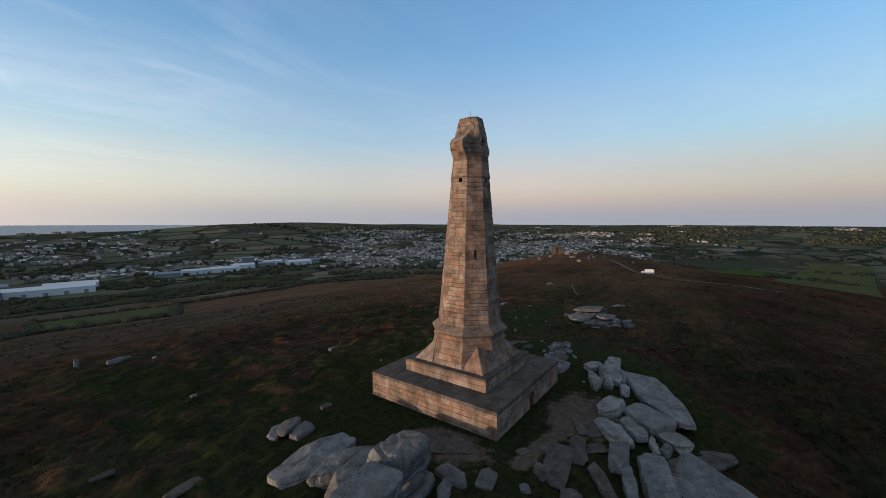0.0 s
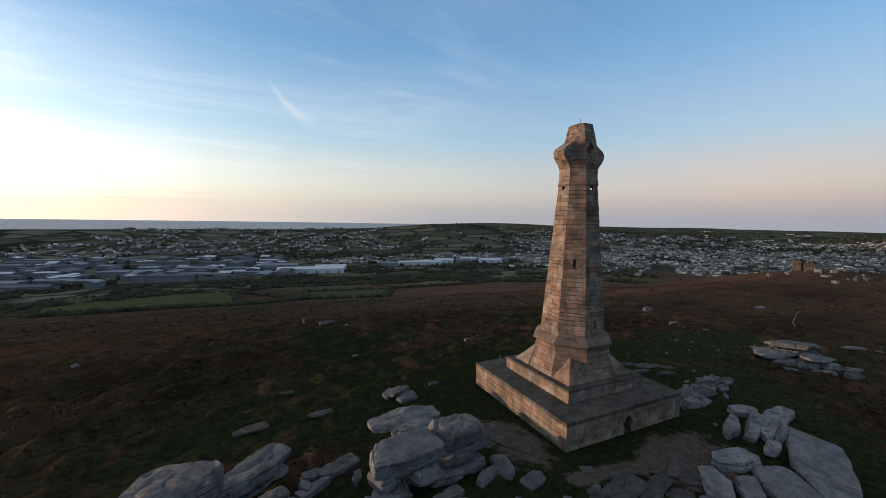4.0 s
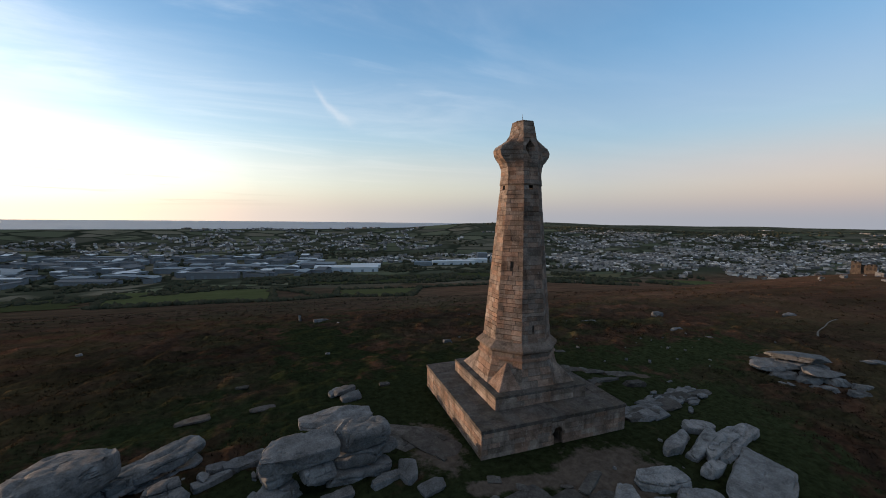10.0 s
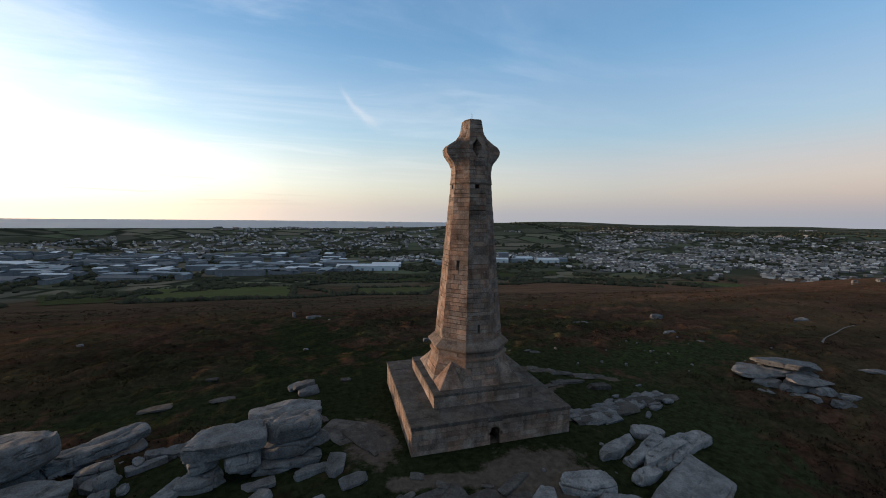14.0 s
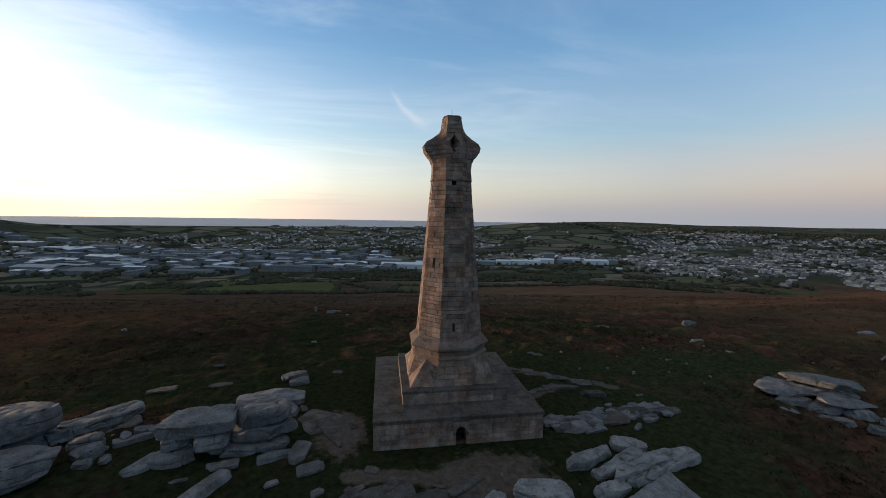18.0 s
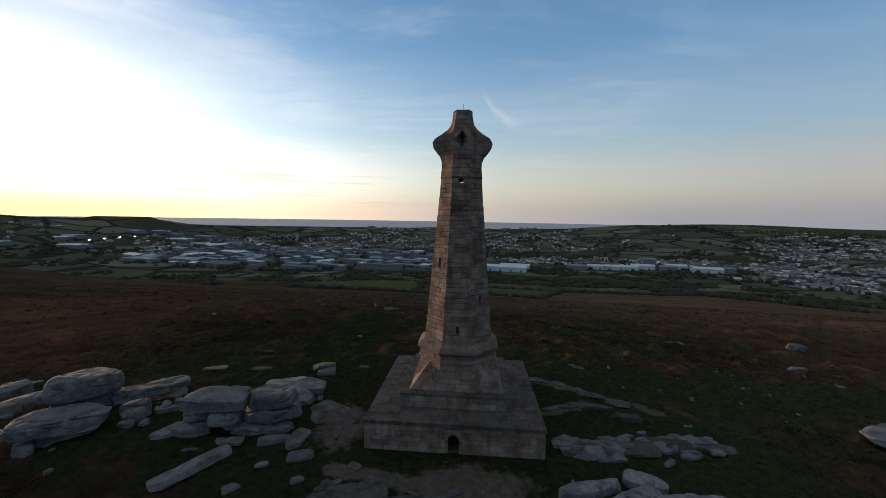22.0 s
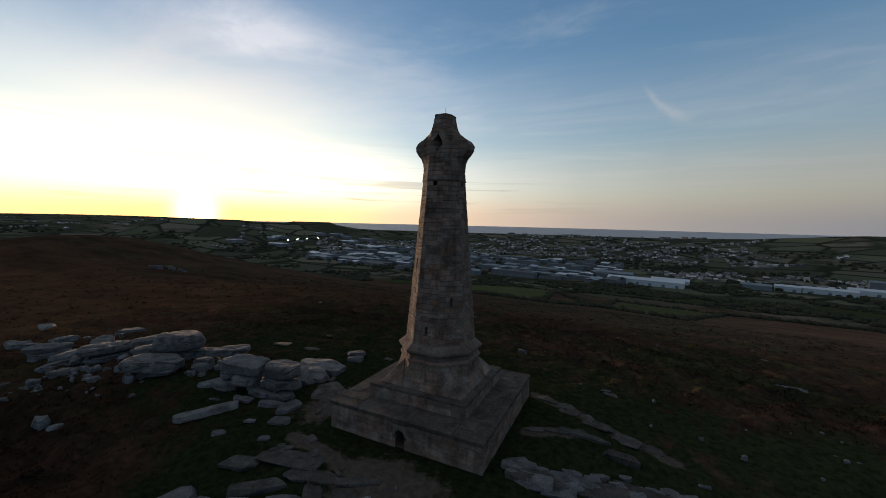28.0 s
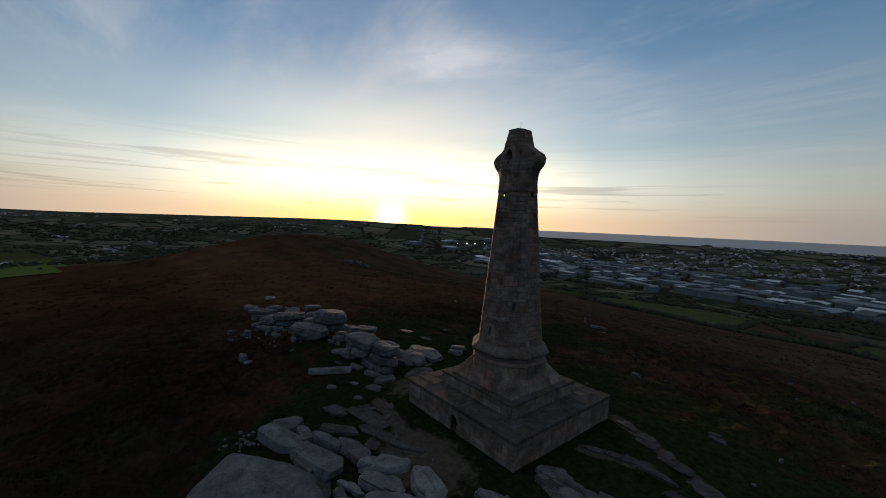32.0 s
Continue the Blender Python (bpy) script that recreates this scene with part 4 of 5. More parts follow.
SOUTH_OUTCROP = [
    (-3.2, -21.3, 0, 9.4, 4.4, 1.15, 38), (-3.7, -17.5, 0, 4.9, 1.9, 1.0, 16), (-5.6, -16.2, 0, 3.7, 0.8, 0.85, 20), (-2.6, -14.9, 0, 3.8, 1.3, 0.85, 12),
    (-4.2, -18.5, 0, 3.2, 0.8, 0.75, 10), (-8.2, -18.8, 0, 4.3, 1.8, 1.1, 20), (-10.0, -17.8, 0, 2.5, 2.0, 0.85, 74), (-7.9, -17.2, 0, 2.6, 0.9, 0.75, 176),
    (0.8, -17.7, 0, 1.5, 0.7, 0.6, 172),
]
SOUTH_LEDGES = [
    (-6.3, -14.5, 0, 3.6, 0.9, 0.45, 38), (-9.7, -13.5, 0, 2.6, 1.2, 0.35, 14), (-6.6, -11.6, 0, 4.8, 1.7, 0.18, 12), (-3.9, -12.2, 0, 3.6, 1.1, 0.18, 14), (-8.2, -11.0, 0, 1.7, 0.6, 0.12, 38),
]
NORTH_LOOSE = [
    (-16.5, 48.2, 0, 3.4, 1.3, 0.6, 16), (54.8, 31.4, 0, 3.8, 2.2, 1.0, 10), (87.4, 23.8, 0, 3.4, 2, 0.9, 5), (-16.5, 23.6, 0, 0.8, 0.6, 0.5, -20),
    (2, 24.4, 0, 1.6, 0.8, 0.6, -11), (35, 29.9, 0, 3.8, 1.1, 0.3, -7), (-51, 37.5, 0, 0.9, 0.5, 0.5, 11), (36, 45.8, 0, 2, 0.8, 0.3, -23),
    (44.9, 12.5, 0, 1.2, 0.6, 0.2, -52), (45.2, 18.7, 0, 3.5, 1.4, 0.3, 10),
]


def rock_mesh(length, width, high, seed, kind="tor"):
    """A weathered granite block: boxy, cut by joint planes, worn at the edges, with open bedding cracks."""
    rng = random.Random(seed)
    big = max(length, width)
    slab = kind in ("slab", "flat")
    bm = bmesh.new()
    bmesh.ops.create_icosphere(bm, subdivisions=5 if big > 2.0 else 4 if big > 0.9 else 3, radius=1.0)
    power = rng.uniform(3.2, 5.2) if kind == "block" else rng.uniform(3.8, 6.0) if kind == "round" else rng.uniform(6.0, 10.0) if slab else rng.uniform(5.0, 9.0)
    planes = []
    cuts = rng.randint(4, 7) if kind in ("block", "round") else rng.randint(3, 6) if slab else rng.randint(8, 13)
    for _ in range(cuts):
        a, tilt = rng.uniform(0, 2 * math.pi), rng.uniform(-0.12, 0.35)
        least = 0.80 if kind in ("block", "round") else 0.82 if slab else 0.62
        planes.append((Vector((math.cos(a) * math.cos(tilt), math.sin(a) * math.cos(tilt), math.sin(tilt))), rng.uniform(least, 1.05)))
    for _ in range(2):
        lean = 0.2 if kind in ("block", "round") else 0.3
        planes.append((Vector((rng.uniform(-lean, lean), rng.uniform(-lean, lean), 1)).normalized(), rng.uniform(0.74, 0.95) if kind in ("block", "round") else rng.uniform(0.62, 0.9)))
    shift = Vector((rng.uniform(0, 90), rng.uniform(0, 90), rng.uniform(0, 90)))
    size = Vector((length / 2, width / 2, high / 2))
    for v in bm.verts:
        d = v.co.normalized()
        r = (abs(d.x) ** power + abs(d.y) ** power + abs(d.z) ** power) ** (-1 / power)
        for nrm, far in planes:
            c = d.dot(nrm)
            if c > 0.05:
                r = min(r, far / c)
        p = Vector((d.x * r * size.x, d.y * r * size.y, d.z * r * size.z))
        wear = noise.fractal(p * 1.3 + shift, 0.9, 2.1, 5) * 0.055 + noise.noise(p * 0.45 + shift) * 0.13
        crack = abs(noise.noise(Vector((p.x * 0.22, p.y * 0.22, p.z * 1.7)) + shift))
        seam = abs(noise.noise(Vector((p.x * 0.75, p.y * 0.75, p.z * 0.2)) - shift))
        depth = 0.5 if slab else 1.0
        wear -= depth * (0.20 * max(0.0, 1 - crack / 0.06) + 0.14 * max(0.0, 1 - seam / 0.045))
        v.co = p + d * wear * min(1.0, high)
    me = bpy.data.meshes.new("rock")
    bm.to_mesh(me)
    bm.free()
    me.materials.append(flat_stone if kind == "flat" else pale_stone if kind == "round" else tor_stone)
    me.polygons.foreach_set("use_smooth", [True] * len(me.polygons))
    me.set_sharp_from_angle(angle=radians(32))
    return me


LABELS = {"round": "rounded pale grey granite boulder lying in the turf", "block": "massive grey granite block stacked in a weathered tor", "tor": "weathered grey granite boulder stacked in a rocky outcrop", "slab": "pale grey granite slab lying in the turf",
          "flat": "low flat granite outcrop level with the turf", "loose": "small loose granite boulder in the heath"}


def rocks(rows, kind, group, tilt=5.0, seed=0, longer=1.0, wider=1.0, stacked=False):
    for k, (x, y, base, length, width, high, turn) in enumerate(rows):
        rng = random.Random(seed * 1000 + k)
        layers = [(0.0, 0.0, base, 1.0, 1.0, high, turn)]
        if stacked and high >= 0.9 and length > 2:
            # a tor: a broad bed below, one or two slabs lying over it, overhanging a dark gap
            beds = 3 if high > 1.5 else 2
            layers = []
            for b in range(beds):
                size = rng.uniform(0.80, 0.92) if b < beds - 1 else rng.uniform(0.98, 1.08)
                layers.append((rng.uniform(-0.06, 0.06), rng.uniform(-0.08, 0.08), base + high * b / beds * 0.98, size, size, high / beds * 1.02, turn + rng.uniform(-9, 9)))
        c, d = math.cos(radians(turn)), math.sin(radians(turn))
        for m, (along, across, low, sl, sw, h, way) in enumerate(layers):
            u, v = along * length * longer, across * width * wider
            px, py = x + u * c - v * d, y + u * d + v * c
            sunk = 0.24 * h if low == 0 else 0.05
            ob = new("boulder" if kind in ("tor", "loose", "block", "round") else "rock_slab", rock_mesh(length * longer * sl, width * wider * sw, h * 1.15, seed * 1000 + k + 300 * m, kind))
            ob.matrix_world = pose(px, py, ground_z(x, y) + low + h / 2 - sunk + (0.04 if low == 0 else 0), rng.uniform(-tilt, tilt), rng.uniform(-tilt, tilt), way)
            tagged(ob, LABELS[kind], "rock", group)


def scatter(x, y, spread_x, spread_y, count, low, high, seed):
    """Smaller blocks between the large ones of an outcrop."""
    r = random.Random(seed)
    rows = []
    for _ in range(count):
        size = low + (high - low) * r.random() ** 2
        rows.append((x + r.gauss(0, spread_x), y + r.gauss(0, spread_y), 0, size, size * r.uniform(0.5, 0.9), size * r.uniform(0.3, 0.7), r.uniform(0, 180)))
    return rows


def flags(x0, y0, x1, y1, spread, count, low, high, seed, turn, thick=0.07):
    """Thin sheets of bedrock showing through the turf along a line."""
    r = random.Random(seed)
    rows = []
    for k in range(count):
        f = (k + r.random()) / count
        size = low + (high - low) * r.random() ** 1.5
        rows.append((x0 + (x1 - x0) * f + r.gauss(0, spread * 0.3), y0 + (y1 - y0) * f + r.gauss(0, spread), 0, size, size * r.uniform(0.35, 0.75), thick + r.uniform(0.0, 0.08), turn + r.gauss(0, 14)))
    return rows


rocks(EAST_SLABS, "round", "rocks of the south-eastern outcrop", 4, 1, 1.06, 1.04)
rocks(EAST_PLATES, "round", "leaning plates of the south-eastern outcrop", 9, 31, 1.04, 1.0)
rocks(scatter(7, -14, 4, 3, 12, 0.2, 0.5, 41), "loose", "rocks of the south-eastern outcrop", 9, 11)
rocks(EAST_FLATS, "flat", "flat rocks before the door", 2, 2, 1.15, 1.2)
rocks(flags(-9, -9.6, 4, -13.5, 1.6, 9, 0.7, 2.2, 61, -35), "flat", "flat rocks before the door", 2, 21)
rocks(NE_PILE, "tor", "rocks of the eastern pile", 5, 3, 1.1, 2.1, True)
rocks(SE_PAVING, "flat", "flat rocks beside the plinth", 2, 4, 1.0, 0.8)
rocks(flags(8.3, -5.6, 22, -2.2, 1.0, 52, 0.8, 2.6, 62, 14, 0.26), "slab", "flat rocks beside the plinth", 2, 22)
rocks(flags(7.9, 7.3, 19, 2.6, 0.25, 11, 1.2, 2.6, 63, -24), "flat", "flat rocks along the path", 2, 23)
rocks(flags(8.4, 0.3, 12.4, 2.3, 0.2, 4, 1.2, 2.2, 64, 26), "flat", "flat rocks along the path", 2, 24)
rocks(flags(11.2, 13.9, 15.6, 12.6, 0.4, 6, 0.8, 2.0, 65, -15), "flat", "flat rocks in the heath", 3, 25)
rocks(TOR_STACK, "block", "rocks of the western outcrop", 2.5, 51, 1.0, 0.95)
rocks(TOR_LOOSE, "slab", "loose rocks west of the plinth", 6, 52, 1.1, 1.1)
rocks(LEDGES, "slab", "ledges north of the western outcrop", 5, 53, 1.1, 1.1)
rocks(WEST_TOR, "block", "rocks of the western outcrop", 4, 5, 1.0, 1.0)
rocks(scatter(-25, -4.5, 3, 1.6, 12, 0.4, 1.3, 42), "loose", "rocks of the western outcrop", 9, 12)
rocks(WEST_FLATS, "flat", "flat rocks west of the plinth", 3, 6, 1.15, 1.3)
rocks(flags(-13.5, -0.5, -8.5, -5.5, 0.9, 8, 0.9, 2.4, 66, -50), "flat", "flat rocks west of the plinth", 3, 26)
rocks(FAR_WEST_TOR, "block", "rocks of the far western outcrop", 6, 7, 1.0, 1.0)
rocks(FAR_WEST_LOOSE, "tor", "rocks of the far western outcrop", 6, 54, 1.1, 1.2)
rocks(scatter(-45, -9, 5, 3, 30, 0.7, 2.4, 43), "tor", "rocks of the far western outcrop", 9, 13, 1.0, 1.2)
rocks(scatter(-36, -8.5, 4, 3, 30, 0.5, 1.7, 49), "tor", "rocks of the far western outcrop", 9, 19, 1.0, 1.2)
rocks(scatter(-50, -6, 6, 3.5, 14, 1.0, 2.8, 48), "tor", "rocks of the far western outcrop", 9, 18, 1.0, 1.2)
rocks(WEST_LOOSE, "slab", "loose rocks west of the plinth", 4, 8, 1.1, 1.2)
rocks(SOUTH_OUTCROP, "slab", "rocks of the southern outcrop", 5, 9, 1.08, 1.1)
rocks(SOUTH_LEDGES, "flat", "flat rocks before the door", 3, 29, 1.08, 1.1)
rocks(scatter(-10.8, -21.6, 1.1, 0.9, 26, 0.25, 0.7, 58), "loose", "rocks of the southern outcrop", 9, 30)
rocks(scatter(-40, -14.5, 3, 1.2, 26, 0.4, 1.5, 57), "tor", "rocks of the far western outcrop", 9, 33, 1.0, 1.1)
rocks(NORTH_LOOSE, "loose", "loose rocks on the northern slope", 6, 10)
rocks(scatter(-186, 76, 7, 4, 12, 1.5, 4.5, 44), "tor", "rocks of the crag on the western ridge", 8, 14)
rocks(scatter(228, 58, 24, 14, 44, 1.2, 4.2, 45), "tor", "rocks round the ruin on the eastern ridge", 8, 15)
rocks(scatter(8, 34, 20, 14, 16, 0.3, 0.8, 46), "loose", "loose rocks on the northern slope", 9, 16)
rocks(scatter(33, 10, 7, 4, 22, 0.25, 0.9, 47), "loose", "small stones in the turf lane", 9, 17)
# a standing stone on the northern slope
stone = new("standing_stone", rock_mesh(0.7, 0.5, 1.9, 777))
stone.matrix_world = pose(-20.8, 50.5, ground_z(-20.8, 50.5) + 0.7, 3, -4, 20)
tagged(stone, "upright narrow granite stone on the heath slope", "rock")

# ---- the town, sheds, fields and woods below the hill ----
slate = plain("slate_roofs", (0.0825, 0.0863, 0.0938), 0.7, 0.35, 0.4)
sheet_white = plain("white_sheet_roof", (0.46, 0.49, 0.515), 0.55, 0.25, 0.1)
sheet_grey = plain("grey_sheet_roof", (0.150, 0.175, 0.195), 0.55, 0.3, 0.1)
sheet_wall = plain("sheet_walls", (0.13, 0.138, 0.15), 0.6, 0.25, 0.2)

town_mat, n = material("town_houses")
island = n("ShaderNodeNewGeometry").outputs["Random Per Island"]
tone = n.ramp(island, [(0.0, (0.0546, 0.0562, 0.0624)), (0.30, (0.1248, 0.1209, 0.1170)), (0.45, (0.2050, 0.1880, 0.1720)), (0.66, (0.1500, 0.1410, 0.1330)), (0.80, (0.3900, 0.3666, 0.3432)), (0.90, (0.5772, 0.5616, 0.5460))])
tone.node.color_ramp.interpolation = "CONSTANT"
surface(n, n.mix(n.math("MULTIPLY", n.noise(n("ShaderNodeNewGeometry").outputs["Position"], 0.5, 3), 0.5), tone, (0.2, 0.19, 0.18)), 0.8)

leaf_mat, n = material("dark_winter_woods")
place = n("ShaderNodeNewGeometry").outputs["Position"]
island = n("ShaderNodeNewGeometry").outputs["Random Per Island"]
surface(n, n.mix(n.noise(place, 0.5, 5, 0.7), n.mix(island, (0.0238, 0.0280, 0.0196), (0.0350, 0.0350, 0.0238)), n.mix(island, (0.0490, 0.0560, 0.0364), (0.0630, 0.0588, 0.0406))), 1.0, None, 0.0, 0.0)


def shed(x, y, length, width, high, turn, roof, ridges=1, label="long low industrial shed with pale sheet roof", cladding=None):
    """An industrial shed: walls, one or more shallow pitched roofs, a row of roof lights and a loading door."""
    thing = empty("industrial_shed", pose(x, y, ground_z(x, y) - 1.0, 0, 0, turn), label, "shed", "industrial sheds below the hill")
    h = high + 1.0
    bm = bmesh.new()
    box(bm, -length / 2, -width / 2, 0, length / 2, width / 2, h)
    part("wall", bm, cladding or sheet_wall, thing)
    bay = width / ridges
    for r in range(ridges):
        bm = bmesh.new()
        y0 = -width / 2 + r * bay
        prof = [(y0 - 0.4, h - 0.05), (y0 + bay / 2, h + bay * 0.10), (y0 + bay + 0.4, h - 0.05), (y0 + bay + 0.4, h + 0.25), (y0 + bay / 2, h + bay * 0.10 + 0.35), (y0 - 0.4, h + 0.25)]
        ends = [[bm.verts.new((s * (length / 2 + 0.4), a, b)) for a, b in prof] for s in (-1, 1)]
        for i in range(6):
            bm.faces.new((ends[0][i], ends[1][i], ends[1][(i + 1) % 6], ends[0][(i + 1) % 6]))
        bm.faces.new(ends[0][::-1])
        bm.faces.new(ends[1])
        bmesh.ops.recalc_face_normals(bm, faces=bm.faces)
        part("roof", bm, roof, thing)
    doors = max(2, int(length / 16))
    bm = bmesh.new()
    box(bm, -2, -0.15, 0.5, 2, 0.0, h * 0.6)
    first = part("loading_door", bm, sheet_grey, thing)
    first.location = (-length / 2 + 0.5 * length / doors, -width / 2, 0)
    for s in range(1, doors):
        door = new("loading_door", first.data)
        door.parent, door.location = thing, (-length / 2 + (s + 0.5) * length / doors, -width / 2, 0)
    return thing


rng = random.Random(11)
shed(43, 628, 104, 26, 8, -9, sheet_white, 1, "very long white-roofed shed at the foot of the heath", sheet_white)
shed(80, 664, 52, 22, 7, -9, sheet_white, 1, "long low white shed beside the heath", sheet_white)
for x, y, length, width, roof in ((196, 690, 34, 20, sheet_grey), (236, 705, 30, 18, sheet_white), (281, 700, 58, 20, sheet_white), (330, 722, 40, 22, sheet_white),
                                  (372, 712, 30, 18, sheet_grey), (433, 696, 48, 26, sheet_white), (474, 705, 26, 16, sheet_grey), (398, 735, 36, 20, sheet_white)):
    shed(x, y, length, width, 7, -14 + rng.uniform(-4, 4), roof, 1, "low industrial shed beside the heath", roof)
shed(352, 745, 22, 16, 17, -14, sheet_grey, 1, "tall grey works building among white sheds")
placed = []
tries = 0
while len(placed) < 165 and tries < 9000:
    tries += 1
    x = rng.uniform(-640, 5)
    y = 585 + 0.00016 * (x + 330) ** 2 + rng.uniform(0, 1) ** 1.2 * 330
    length, width = 14 + 66 * rng.random() ** 2.2, 10 + 26 * rng.random() ** 1.8
    if all(math.hypot((x - a) / (length + l2), (y - b) / (width + w2)) > 0.52 for a, b, l2, w2 in placed):
        placed.append((x, y, length, width))
        roof = rng.choice((sheet_white, sheet_grey, sheet_grey, slate, slate))
        shed(x, y, length, width, rng.uniform(5, 9), -14 + rng.choice((0, 0, 90)) + rng.uniform(-6, 6), roof, rng.choice((1, 1, 2, 3)), "industrial shed on the estate below the hill")
for k in range(14):
    x, y = rng.uniform(-980, -640), rng.uniform(640, 980)
    shed(x, y, rng.uniform(25, 70), rng.uniform(18, 34), 7, rng.uniform(-30, 10), rng.choice((sheet_white, sheet_grey)), rng.choice((1, 2)), "industrial shed on the estate below the hill")


lamp_glow, n = material("floodlight_glow")
n("ShaderNodeOutputMaterial", {"Surface": n("ShaderNodeEmission", {"Color": (1.0, 0.96, 0.90, 1), "Strength": 9.0})})


def floodlight(x, y, turn):
    """A tall lamp post with a crossbar and two lit lamps, facing the hill."""
    thing = empty("floodlight", pose(x, y, ground_z(x, y) - 0.3, 0, 0, turn), "tall floodlight post with bright white lamps, lit at dusk", "floodlight", "floodlights on the estate")
    bm = bmesh.new()
    loft(bm, [[(w * math.cos(a * math.pi / 4), w * math.sin(a * math.pi / 4), z) for a in range(8)] for z, w in ((0, 0.28), (9, 0.2), (17.2, 0.13))])
    part("pole", bm, iron, thing)
    bm = bmesh.new()
    box(bm, -1.9, -0.12, 16.6, 1.9, 0.12, 16.85)
    part("crossbar", bm, iron, thing)
    for u in (-1.2, 1.2):
        bm = bmesh.new()
        box(bm, u - 0.75, -0.16, 16.9, u + 0.75, 0.22, 17.9)
        head = part("lamp_head", bm, iron, thing)
        bm = bmesh.new()
        box(bm, u - 0.65, -0.22, 17.0, u + 0.65, -0.165, 17.8)
        part("lamp_glass", bm, lamp_glow, head, "glowing white lamp glass")


for x, y in ((-820, 715), (-810, 740), (-800, 765), (-785, 790)):
    floodlight(x, y, 45)


def houses(name, label, count, spot, seed):
    """Far houses, a few metres wide each: walls with a gabled roof, in rows along streets."""
    r = random.Random(seed)
    verts, faces = [], []

    def add(v, f):
        k = len(verts)
        verts.extend(v)
        faces.extend(tuple(i + k for i in q) for q in f)

    made = 0
    while made < count:
        x, y = spot(r)
        street = r.uniform(0, math.pi)
        for s in range(r.randint(3, 9)):
            hx, hy = x + math.cos(street) * s * r.uniform(9, 13), y + math.sin(street) * s * r.uniform(9, 13)
            z = ground_z(hx, hy) - 0.5
            l, w, h, rise = r.uniform(2.8, 5.4), r.uniform(2.4, 3.4), r.uniform(2.8, 4.6), r.uniform(1.3, 2.2)
            a = street + r.choice((0, 0, math.pi / 2)) + r.uniform(-0.1, 0.1)
            c, d = math.cos(a), math.sin(a)
            turn = lambda u, v, t: (hx + u * c - v * d, hy + u * d + v * c, z + t)
            add([turn(-l, -w, 0), turn(l, -w, 0), turn(l, w, 0), turn(-l, w, 0), turn(-l, -w, h), turn(l, -w, h), turn(l, w, h), turn(-l, w, h), turn(-l, 0, h + rise), turn(l, 0, h + rise)],
                [(0, 1, 5, 4), (2, 3, 7, 6), (1, 2, 6, 9, 5), (3, 0, 4, 8, 7)])
            add([turn(-l - .3, -w - .3, h - .1), turn(l + .3, -w - .3, h - .1), turn(l + .3, 0, h + rise + .1), turn(-l - .3, 0, h + rise + .1), turn(l + .3, w + .3, h - .1), turn(-l - .3, w + .3, h - .1)],
                [(0, 1, 2, 3), (3, 2, 4, 5)])
            made += 1
    ob = new(name, mesh_from(name, verts, faces, town_mat))
    return tagged(ob, label, "town", kind="stuff")


def polar(r, h0, h1, r0, r1, bias=1.0):
    head, far = radians(r.uniform(h0, h1)), r0 + (r1 - r0) * r.uniform(0, 1) ** bias
    return far * math.sin(head), far * math.cos(head)


def east_town(r):
    while True:
        x, y = polar(r, 38, 84, 700, 1750, 0.85)
        if noise.noise(Vector((x / 190, y / 190, 3.1))) > -0.22 and not (abs(x - 640) < 70 and abs(y - 420) < 60):
            return x, y


houses("town", "pale houses and roofs of the town spread over the plain", 4100, east_town, 21)
houses("town", "rows of pale houses beyond the industrial estate", 750, lambda r: (r.uniform(-420, 330), 1000 + r.uniform(0, 1) ** 1.4 * 480), 22)
houses("town", "scattered pale houses beyond the industrial estate", 420, lambda r: polar(r, -46, -14, 880, 1250, 1.2), 23)
houses("town", "scattered pale houses along the roads", 260, lambda r: (r.uniform(90, 520), r.uniform(730, 840)), 24)
houses("village", "scattered farmsteads among the fields", 420, lambda r: polar(r, -125, -48, 800, 2600), 25)
houses("village", "scattered farmsteads among the fields", 300, lambda r: polar(r, 0, 120, 1100, 3000), 26)


def clumps(name, label, count, spot, size, mat, seed, detail=1):
    """Trees and thickets too far to tell apart: uneven lumps of foliage, many to a wood."""
    bm = bmesh.new()
    bmesh.ops.create_icosphere(bm, subdivisions=detail, radius=1.0)
    base = np.array([v.co[:] for v in bm.verts])
    tris = np.array([[v.index for v in f.verts] for f in bm.faces])
    bm.free()
    r = np.random.RandomState(seed)
    rr = random.Random(seed)
    spots = np.array([spot(rr) for _ in range(count)])
    z = height(spots[:, 0], spots[:, 1])
    wide = r.uniform(size[0], size[1], count)
    tall = wide * r.uniform(0.55, 1.0, count)
    lump = 1 + r.uniform(-0.38, 0.38, (count, len(base), 1))
    v = base[None] * lump * np.stack([wide, wide * r.uniform(0.7, 1.3, count), tall], 1)[:, None]
    v += np.stack([spots[:, 0], spots[:, 1], z + tall * 0.35], 1)[:, None]
    f = tris[None] + (np.arange(count) * len(base))[:, None, None]
    me = bpy.data.meshes.new(name)
    v, f = v.reshape(-1, 3), f.reshape(-1, 3)
    me.vertices.add(len(v))
    me.vertices.foreach_set("co", v.astype(np.float32).ravel())
    me.loops.add(f.size)
    me.loops.foreach_set("vertex_index", f.astype(np.int32).ravel())
    me.polygons.add(len(f))
    me.polygons.foreach_set("loop_start", np.arange(0, f.size, 3, dtype=np.int32))
    me.polygons.foreach_set("loop_total", np.full(len(f), 3, dtype=np.int32))
    me.materials.append(mat)
    me.update()
    me.validate()
    return tagged(new(name, me), label, "trees", kind="stuff")


